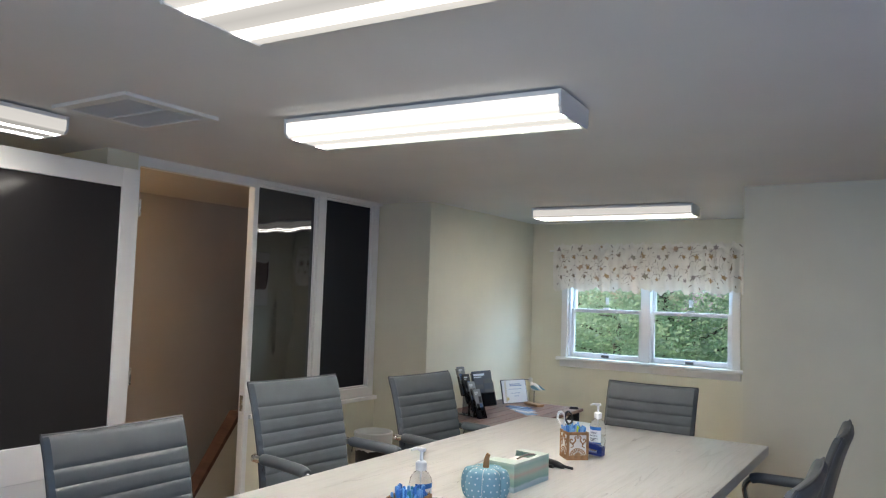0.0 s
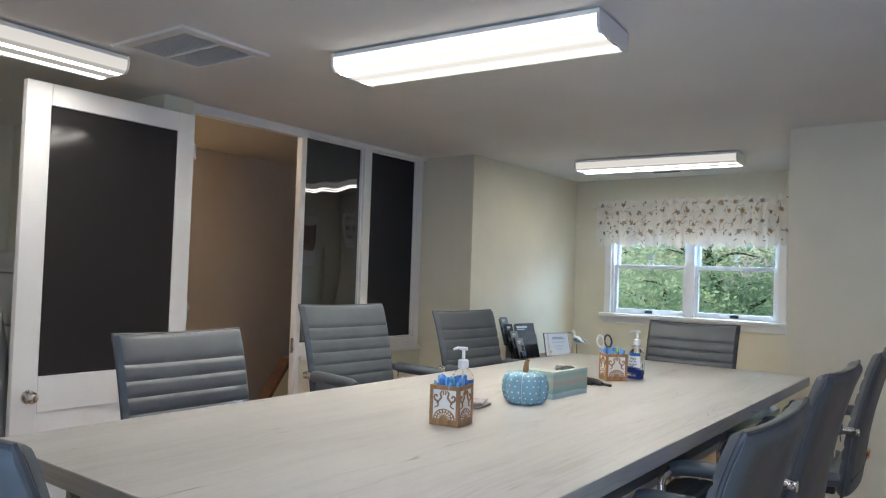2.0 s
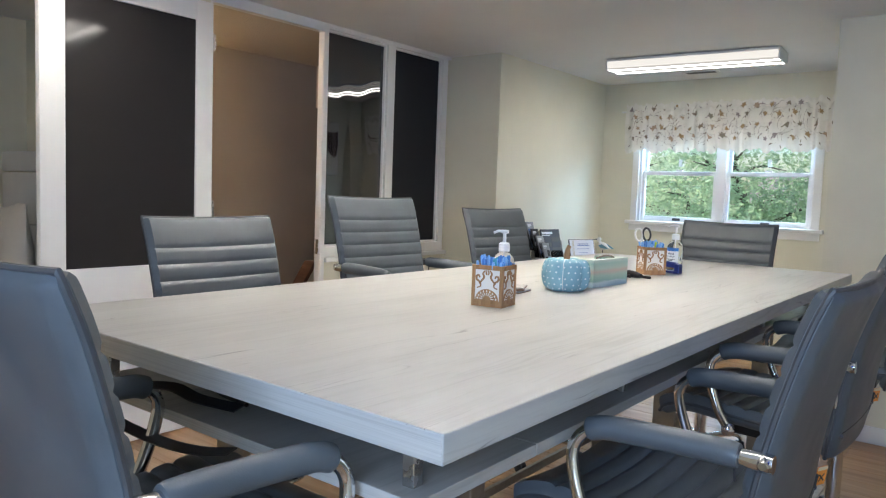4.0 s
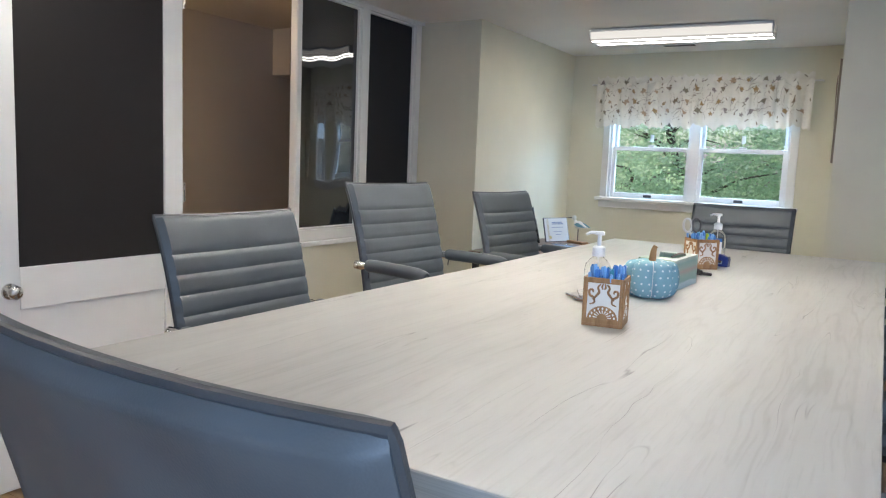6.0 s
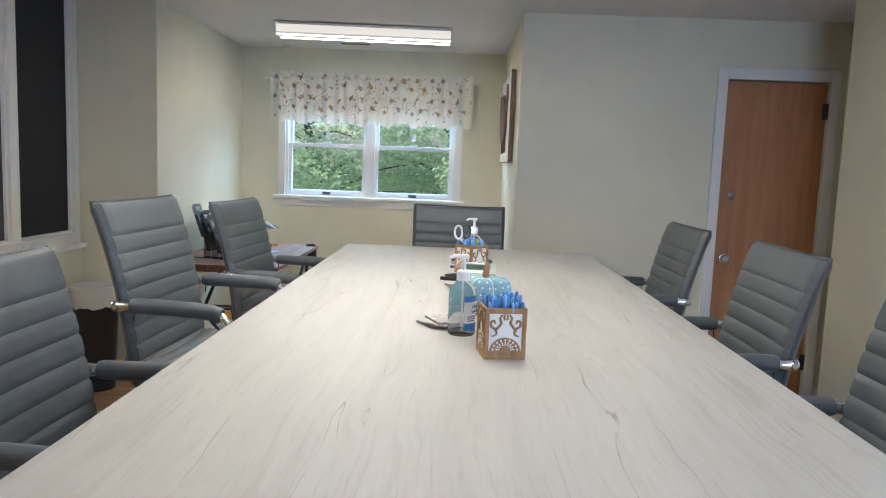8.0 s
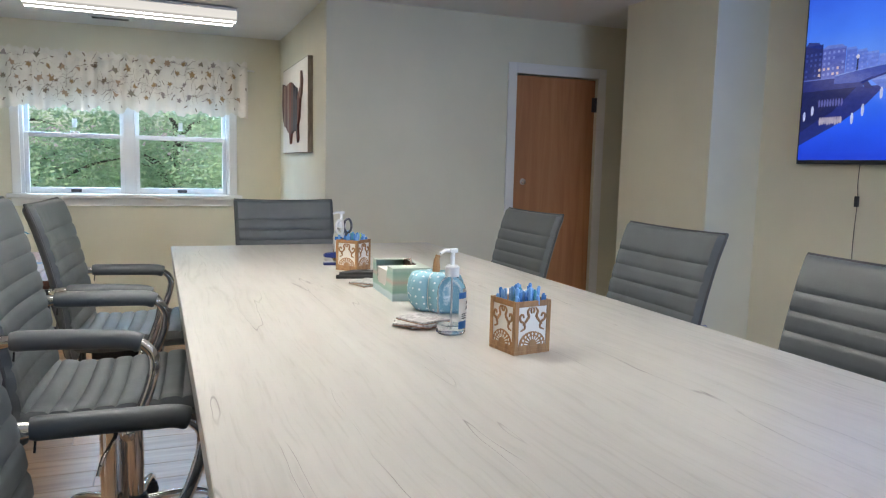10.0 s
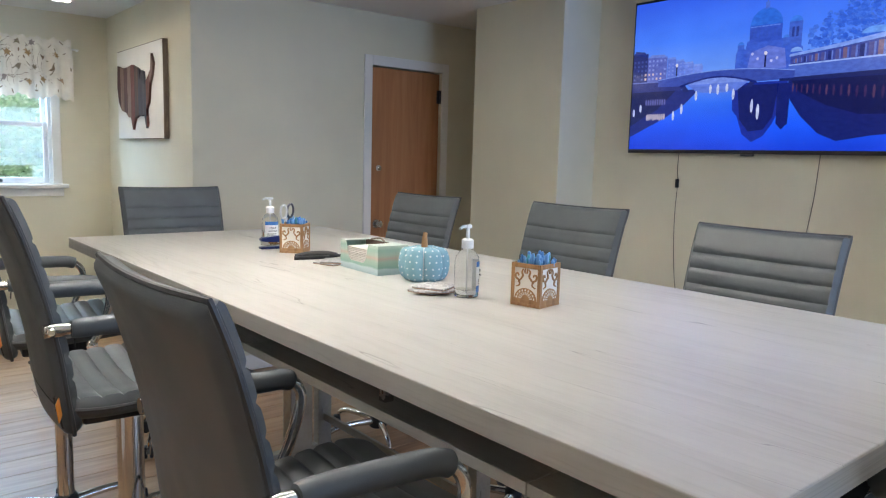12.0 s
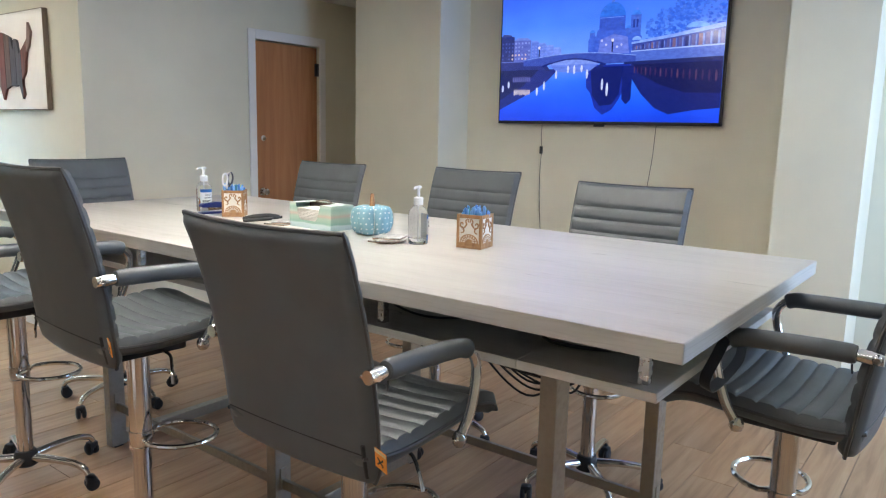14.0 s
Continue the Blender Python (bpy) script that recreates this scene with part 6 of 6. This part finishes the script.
def brochure_rack(m, w, tiers, label, hh, step, rise, lean_deg, inks):
    r = empty("brochure_rack", m, label, "brochure holder", "brochure racks")
    title = principled("brochure_title", (0.55, 0.60, 0.68), 0.3)
    for k in range(tiers):
        y, z = step * k, rise * k
        lean = pose(0, y, z, lean_deg, 0, 0)
        bm = bmesh.new()
        block(bm, -w / 2, 0.024, 0.0, w / 2, 0.027, hh, 0, lean)
        block(bm, -w / 2, 0.0, 0.0, w / 2, 0.003, hh * 0.40, 0, lean)
        block(bm, -w / 2, 0.003, 0.0, w / 2, 0.024, 0.003, 0, lean)
        for sx in (-1, 1):
            block(bm, sx * w / 2 - 0.0015, 0.003, 0.003, sx * w / 2 + 0.0015, 0.024, hh * 0.7, 0, lean)
        part("pocket", bm, SMOKE, r, "smoked clear acrylic pocket")
        bm = bmesh.new()
        block(bm, -w / 2 + 0.005, 0.007, 0.004, w / 2 - 0.005, 0.019, hh + 0.012, 0.001, lean)
        bro = part("brochure", bm, GLOSSY[inks[k % len(inks)]], r, "stack of glossy brochures")
        bm = bmesh.new()
        block(bm, -w / 2 + 0.014, 0.0052, hh * 0.90, w * 0.1, 0.0066, hh * 0.96, 0, lean)
        part("title_bar", bm, title, bro)
        bm = bmesh.new()
        block(bm, -w / 2 + 0.014, 0.0052, hh * 0.85, -w * 0.05, 0.0066, hh * 0.875, 0, lean)
        part("title_bar", bm, title, bro)
        rows = 5 if tiers == 1 else 3
        for a in range(2):
            for b in range(rows):
                x0, z0 = -w / 2 + 0.010 + a * (w - 0.02) / 2, hh * (0.06 + 0.76 * b / rows)
                bm = bmesh.new()
                block(bm, x0 + 0.002, 0.0052, z0, x0 + (w - 0.02) / 2 - 0.002, 0.0066, z0 + hh * 0.76 / rows - 0.006, 0, lean)
                part("photo_panel", bm, GLOSSY[(4, 1, 0, 2)[(a + 2 * b + k) % 4] if tiers > 1 else (5, 1)[(a + b) % 2]], bro)
    part("foot", solid(-w / 2, 0.0, 0.0, w / 2, step * tiers + 0.03, 0.004), SMOKE, r)
    for k in range(1, tiers):
        part("riser", solid(-w / 2 + 0.002, step * k + 0.004, 0.004, w / 2 - 0.002, step * k + 0.007, rise * k), SMOKE, r)
    return r


brochure_rack(pose(-1.535, 4.105, 0.780, 0, 0, 71), 0.078, 4, "tall stepped clear acrylic rack filled with grey brochures", 0.215, 0.066, 0.050, -22, (4, 4, 1, 4))
brochure_rack(pose(-1.815, 4.660, 0.780, 0, 0, 80), 0.250, 1, "wide clear rack holding a dark printed brochure", 0.285, 0.05, 0.0, -14, (5,))


def certificate():
    c = empty("certificate", pose(-1.725, 5.000, 0.780, -14, 0, 68), "white framed certificate leaning on the side table", "certificate")
    w, h = 0.280, 0.205
    part("frame", solid(-w / 2, 0.0, 0.0, w / 2, 0.010, h, 0.002), DARKMETAL, c, "thin dark frame")
    part("sheet", solid(-w / 2 + 0.006, -0.001, 0.006, w / 2 - 0.006, -0.0002, h - 0.006), GLOSSY[3], c, "pale printed paper")
    ink = principled("certificate_ink", (0.20, 0.26, 0.42), 0.6)
    for x0, x1, z in ((-0.05, 0.07, 0.160), (-0.05, 0.085, 0.147), (-0.06, 0.08, 0.120), (-0.04, 0.06, 0.085), (-0.02, 0.045, 0.060)):
        part("text_bar", solid(x0, -0.0016, z, x1, -0.0011, z + (0.008 if z > 0.14 else 0.004)), ink, c)
    for x in (-0.105, -0.095):
        part("ribbon", solid(x, -0.0016, 0.012, x + 0.004, -0.0011, h - 0.012), principled("gold_line", (0.45, 0.36, 0.18), 0.4), c)
    bm = bmesh.new()
    lathe(bm, [(0, 0), (0.014, 0), (0.014, 0.001), (0, 0.001)], 20)
    bmesh.ops.transform(bm, matrix=pose(-0.082, -0.0012, 0.040, 90, 0, 0), verts=bm.verts)
    part("seal", bm, principled("gold_seal", (0.55, 0.45, 0.22), 0.35), c)


certificate()


def shore_bird():
    b = empty("bird_ornament", pose(-1.555, 5.000, 0.780, 0, 0, 152) @ Matrix.Diagonal((1.25, 1.25, 1.3, 1)), "painted wooden shore bird on a thin pin stand", "ornament")
    part("base", solid(-0.075, -0.030, 0.0, 0.075, 0.030, 0.016, 0.003), CUPWOOD, b, "reddish wood base")
    bm = bmesh.new()
    tube(bm, [(0, 0, 0.016), (0, 0, 0.105)], 0.0028, 8)
    part("pin", bm, DARKMETAL, b)
    bm = bmesh.new()
    line = smooth_line([(0.062, 0, 0.160), (0.045, 0, 0.160), (0.032, 0, 0.140), (0.012, 0, 0.122), (-0.025, 0, 0.118), (-0.065, 0, 0.112), (-0.088, 0, 0.108)], 5)
    rr = []
    for q in range(len(line)):
        s = q / (len(line) - 1)
        rr.append(0.004 + 0.013 * math.exp(-((s - 0.14) / 0.09) ** 2) + 0.022 * math.exp(-((s - 0.56) / 0.20) ** 2))
    tube(bm, line, 0.01, 14, radii=rr)
    part("body", bm, principled("bird_white", (0.66, 0.65, 0.62), 0.6), b, smooth=True)
    bm = bmesh.new()
    tube(bm, [(0.072, 0, 0.160), (0.098, 0, 0.158), (0.122, 0, 0.154)], 0.003, 6, radii=[0.0042, 0.0028, 0.0012])
    part("beak", bm, DARKMETAL, b, smooth=True)
    for sy in (-1, 1):
        bm = bmesh.new()
        prism(bm, [(0.015, 0.124), (-0.02, 0.134), (-0.06, 0.122), (-0.095, 0.108), (-0.05, 0.108), (-0.01, 0.110)], sy * 0.0235 - 0.002, sy * 0.0235 + 0.002, "y")
        part("wing", bm, principled("wing_blue", (0.16, 0.34, 0.42), 0.6), b, "pale blue-green wing")


shore_bird()


def loose_brochures():
    rnd = random.Random(4)
    for k in range(4):
        tagged(part("brochure", solid(-0.05, -0.105, 0, 0.05, 0.105, 0.0022), GLOSSY[(6, 3, 6, 2)[k]]), "glossy printed brochure lying on the side table", "brochure", "loose brochures")
        ob = scene.collection.objects[-1]
        ob.matrix_basis = pose(-1.42 - 0.05 * k, 4.58 + 0.06 * k, 0.7805 + 0.0024 * k, 0, 0, 55 + 13 * k)


loose_brochures()


def wastebasket():
    w = empty("wastebasket", pose(-2.265, 3.715, 0), "round black wastebasket with a white bag folded over", "wastebasket")
    bm = bmesh.new()
    lathe(bm, [(0, 0.004), (0.105, 0.004), (0.110, 0.0), (0.138, 0.62), (0.143, 0.63), (0.140, 0.64), (0.132, 0.632), (0.104, 0.012), (0, 0.012)], 32)
    part("body", bm, BLACK, w, smooth=True)
    bm = bmesh.new()
    prof = [(0.139, 0.520), (0.1415, 0.535), (0.1445, 0.60), (0.1475, 0.643), (0.138, 0.650), (0.129, 0.640), (0.122, 0.50)]
    lathe(bm, prof, 48)
    for v in bm.verts:
        a = math.atan2(v.co.y, v.co.x)
        v.co.z += 0.006 * math.sin(a * 7) + 0.004 * math.sin(a * 17) if v.co.z < 0.53 else 0
        k = 1 + 0.008 * math.sin(a * 23) * (1 if v.co.z < 0.6 else 0.3)
        v.co.x *= k
        v.co.y *= k
    part("bag", bm, principled("white_liner", (0.55, 0.55, 0.54), 0.4), w, "thin white plastic bag", smooth=True)


wastebasket()


def stool_back():
    """Dark folding stool half hidden behind the side table."""
    s = empty("folding_stool", pose(-1.20, 5.02, -0.0, 0, 0, 20), "dark folding stool with a curved top rail", "stool")
    for x in (-0.03, 0.03):
        bm = bmesh.new()
        tube(bm, [(x, 0, 0.0), (x, 0.04, 0.77)], 0.014, 8)
        part("upright", bm, BLACK, s, smooth=True)
    bm = bmesh.new()
    prism(bm, [(-0.045, 0.64), (0.045, 0.64), (0.045, 0.765), (0.03, 0.80), (-0.03, 0.80), (-0.045, 0.765)], 0.03, 0.05, "y")
    part("top_rail", bm, BLACK, s)
    part("seat", solid(-0.05, -0.10, 0.44, 0.05, 0.0, 0.46, 0.006), BLACK, s)
    for x in (-0.03, 0.03):
        bm = bmesh.new()
        tube(bm, [(x, -0.09, 0.0), (x, -0.08, 0.44)], 0.012, 8)
        part("front_leg", bm, BLACK, s, smooth=True)


stool_back()

# ---- behind the open door ----


def stacked_cushions():
    fab = paint("light_grey_fabric", (0.68, 0.67, 0.66), 0.85, 500.0, 0.35, 0.08)
    fab2 = paint("stone_fabric", (0.68, 0.65, 0.60), 0.85, 500.0, 0.35, 0.10)
    screen = empty("folded_blanket", pose(-3.55, 1.40, 0), "light grey folded quilted blanket stacked against the wall", "blanket")
    for k, (z0, z1) in enumerate(((0.02, 0.36), (0.36, 0.70), (0.70, 1.04), (1.04, 1.38), (1.38, 1.515))):
        bm = bmesh.new()
        block(bm, -0.72, -0.05 + 0.004 * (k % 2), z0, 0.66, 0.05, z1 - 0.004, 0.014)
        part("fold", bm, fab, screen, smooth=True)
    bag = empty("quilted_bag", pose(-3.62, 1.16, 0, 0, 0, -6), "pale creased fabric bag standing on the floor", "bag")
    bm = bmesh.new()
    n = 18
    g = {}
    for side in (-1, 1):
        for i in range(n + 1):
            for j in range(n + 1):
                u, v = -1 + 2 * i / n, j / n
                bulge = 0.11 * (1 - u ** 4) * math.sin(math.pi * min(1, 0.15 + v * 0.85)) ** 0.6
                crease = 0.006 * (abs(math.sin(u * 7)) + abs(math.sin(v * 11 + u)))
                g[side, i, j] = bm.verts.new((0.28 * u * (1 + 0.04 * math.sin(v * 5)), side * (0.01 + bulge - crease), 1.17 * v + 0.02 * math.sin(u * 2.4) * v))
    for side in (-1, 1):
        for i in range(n):
            for j in range(n):
                bm.faces.new((g[side, i, j], g[side, i + 1, j], g[side, i + 1, j + 1], g[side, i, j + 1]))
    for j in range(n):
        for i in (0, n):
            bm.faces.new((g[-1, i, j], g[-1, i, j + 1], g[1, i, j + 1], g[1, i, j]))
    for i in range(n):
        for j in (0, n):
            bm.faces.new((g[-1, i, j], g[-1, i + 1, j], g[1, i + 1, j], g[1, i, j]))
    part("body", bm, fab2, bag, smooth=True)
    dark = empty("black_bag", pose(-3.27, 1.27, 0), "black bag standing behind the pale one", "bag")
    part("body", solid(-0.12, -0.06, 0.0, 0.10, 0.07, 1.13, 0.03), BLACK, dark)


stacked_cushions()


def hall_lamp():
    l = empty("hall_light", pose(-3.35, 1.86, 2.385), "round glass ceiling light in the stair hall", "ceiling light")
    bm = bmesh.new()
    lathe(bm, [(0, -0.075), (0.06, -0.068), (0.105, -0.045), (0.12, -0.012), (0.12, 0.0), (0, 0.0)], 24)
    part("bowl", bm, glow("warm_bowl", (1.0, 0.76, 0.54), HALL_GLOW), l, smooth=True)


hall_lamp()

# ---- outdoors beyond the window ----
# leaf tones kept pale and bluish: the bright haze outside is in the colour
LEAF = principled("leaf", (0.07, 0.15, 0.035), 0.55)
lc = add(LEAF, "ShaderNodeNewGeometry")
wire(LEAF, ramp(LEAF, lc.outputs["Random Per Island"], [(0.0, (0.22, 0.35, 0.28)), (0.45, (0.34, 0.50, 0.41)), (0.8, (0.46, 0.61, 0.52)), (1.0, (0.68, 0.76, 0.76))]), bsdf(LEAF).inputs["Base Color"])
leaf_thin = add(LEAF, "ShaderNodeBsdfTranslucent")
leaf_thin.inputs[0].default_value = (0.60, 0.76, 0.48, 1)
leaf_mix = add(LEAF, "ShaderNodeMixShader")
leaf_mix.inputs[0].default_value = 0.55
wire(LEAF, bsdf(LEAF).outputs[0], leaf_mix.inputs[1])
wire(LEAF, leaf_thin.outputs[0], leaf_mix.inputs[2])
wire(LEAF, leaf_mix.outputs[0], LEAF.node_tree.nodes["Material Output"].inputs[0])
BARK = grain_material("bark", (0.05, 0.042, 0.036), (0.11, 0.095, 0.082), (0.19, 0.17, 0.15), (9, 9, 2), 0.9)
SIDING = paint("pale_siding", (0.72, 0.75, 0.79), 0.6)
BRICKRED = paint("faded_red_roof", (0.36, 0.32, 0.32), 0.8)
GRASS = paint("grass", (0.07, 0.12, 0.035), 0.9, 30.0, 0.6, 0.3)
structure("ground", solid(-400, 6.6, -3.25, 400, 900, -3.15), GRASS, "green lawn far below the window", "ground")


def leaves(count, centres, rnd, size):
    verts, faces = [], []
    for _ in range(count):
        cx, cy, cz, r = centres[rnd.randrange(len(centres))]
        while True:
            p = Vector((rnd.uniform(-1, 1), rnd.uniform(-1, 1), rnd.uniform(-1, 1)))
            if 0.2 < p.length < 1:
                break
        o = Vector((cx, cy, cz)) + Vector((p.x * r, p.y * r, p.z * r * 0.7))
        a = Vector((rnd.gauss(0, 1), rnd.gauss(0, 1), rnd.gauss(0, 0.5))).normalized()
        b = a.cross(Vector((rnd.gauss(0, 1), rnd.gauss(0, 1), rnd.gauss(0, 1)))).normalized()
        s = size * rnd.uniform(0.6, 1.25)
        k = len(verts)
        for u, w in ((-1, 0), (-0.3, 0.42), (0.35, 0.38), (1, 0), (0.35, -0.38), (-0.3, -0.42)):
            verts.append(o + a * s * u + b * s * w)
        faces.append((k, k + 1, k + 2, k + 3, k + 4, k + 5))
    me = bpy.data.meshes.new("crown")
    me.from_pydata([tuple(v) for v in verts], [], faces)
    me.materials.append(LEAF)
    return me


def tree(x, y, height, spread, seed, count, label, lean=(0, 0), size=0.085, low=0.25):
    rnd = random.Random(seed)
    t = empty("tree", pose(x, y, -3.15), label, "tree", "trees outside the window")
    bm = bmesh.new()
    trunk = smooth_line([(0, 0, 0), (lean[0] * 0.3, lean[1] * 0.3, height * 0.3), (lean[0] * 0.8, lean[1] * 0.8, height * 0.6), (lean[0], lean[1], height * 0.85)], 6)
    tube(bm, trunk, 0.2, 12, radii=[0.20 * (1 - 0.75 * k / (len(trunk) - 1)) for k in range(len(trunk))])
    part("trunk", bm, BARK, t, smooth=True)
    centres = []
    for k in range(26):
        a = 2.4 * k + rnd.uniform(-0.4, 0.4)
        f = low + (0.95 - low) * (k / 25) + rnd.uniform(-0.04, 0.04)
        base = trunk[min(len(trunk) - 1, int(f * len(trunk)))]
        reach = spread * (0.5 + 0.6 * rnd.random()) * (1.1 - 0.45 * f)
        tip = base + Vector((math.cos(a) * reach, math.sin(a) * reach, reach * rnd.uniform(0.1, 0.5)))
        bm = bmesh.new()
        mid = (base + tip) / 2 + Vector((rnd.uniform(-0.2, 0.2), rnd.uniform(-0.2, 0.2), 0.15))
        line = smooth_line([base, mid, tip], 5)
        tube(bm, line, 0.05, 7, radii=[0.042 * (1 - 0.85 * q / (len(line) - 1)) for q in range(len(line))])
        part("limb", bm, BARK, t, smooth=True)
        for q in (0.55, 0.8, 1.0):
            c = base.lerp(tip, q)
            centres.append((c.x + rnd.uniform(-0.3, 0.3), c.y + rnd.uniform(-0.3, 0.3), c.z + rnd.uniform(-0.2, 0.4), rnd.uniform(0.45, 0.85)))
    crown = new("crown", leaves(count, centres, rnd, size))
    crown.parent = t
    crown["kind"] = "stuff"


tree(-2.9, 11.2, 5.1, 2.3, 1, 26000, "leafy green tree close outside the window", (-0.3, 0.4), 0.042, 0.34)
tree(-0.75, 13.4, 7.2, 2.1, 2, 17000, "leafy green tree with a leaning dark trunk", (-2.5, 0.2), 0.046, 0.36)
tree(1.3, 11.0, 6.6, 2.1, 5, 26000, "low leafy green tree outside the window", (-0.2, 0.2), 0.042, 0.4)
tree(0.0, 14.8, 6.2, 2.4, 9, 22000, "leafy green tree beyond the window", (-0.3, 0.0), 0.050, 0.3)
tree(-5.6, 13.6, 6.0, 2.5, 3, 18000, "leafy green tree beyond the window", (0.4, 0.0), 0.050, 0.2)
tree(3.3, 13.8, 5.6, 2.4, 4, 15000, "leafy green tree beyond the window", (0.2, 0.2), 0.052, 0.2)
tree(-1.4, 17.5, 4.6, 2.6, 6, 14000, "leafy green tree in front of a neighbouring house", (0.2, 0.2), 0.062, 0.2)


def neighbour_house():
    h = empty("house", pose(1.5, 24.0, -3.15), "pale sided neighbouring house with a faded red roof", "house")
    part("wall", solid(-7, 0, 0, 7, 8, 4.3), SIDING, h)
    for k in range(19):
        part("siding_board", solid(-7.02, -0.03, 0.1 + k * 0.21, 7.02, -0.005, 0.29 + k * 0.21), SIDING, h)
    bm = bmesh.new()
    prism(bm, [(-0.5, 4.25), (8.5, 4.25), (8.5, 4.4), (4.0, 5.7), (-0.5, 4.4)], -7.4, 7.4, "x")
    part("roof", bm, BRICKRED, h)
    for x in (-5, -2.2, 0.8, 3.8):
        for z in (0.8, 2.8):
            win = part("window", solid(x - 0.5, -0.06, z, x + 0.5, -0.035, z + 1.15), FILM, h)
            part("frame", solid(x - 0.58, -0.05, z - 0.08, x + 0.58, -0.032, z + 1.23), WHITE, win)


neighbour_house()


def sided_house():
    h = empty("house", pose(3.4, 7.4, -3.15), "white clapboard house wall standing close beside the window", "house")
    part("wall", solid(0.03, 0, 0, 6.0, 9.5, 7.4), SIDING, h)
    for k in range(60):
        bm = bmesh.new()
        prism(bm, [(0.028, 0.12 * k), (-0.012, 0.12 * k), (0.016, 0.12 * k + 0.128), (0.028, 0.12 * k + 0.128)], 0.0, 9.5, "y")
        part("siding_board", bm, SIDING, h)
    bm = bmesh.new()
    prism(bm, [(-0.5, 7.35), (6.5, 7.35), (3.0, 9.6)], -0.4, 9.9, "y")
    part("roof", bm, BRICKRED, h)


sided_house()


floor_planks()
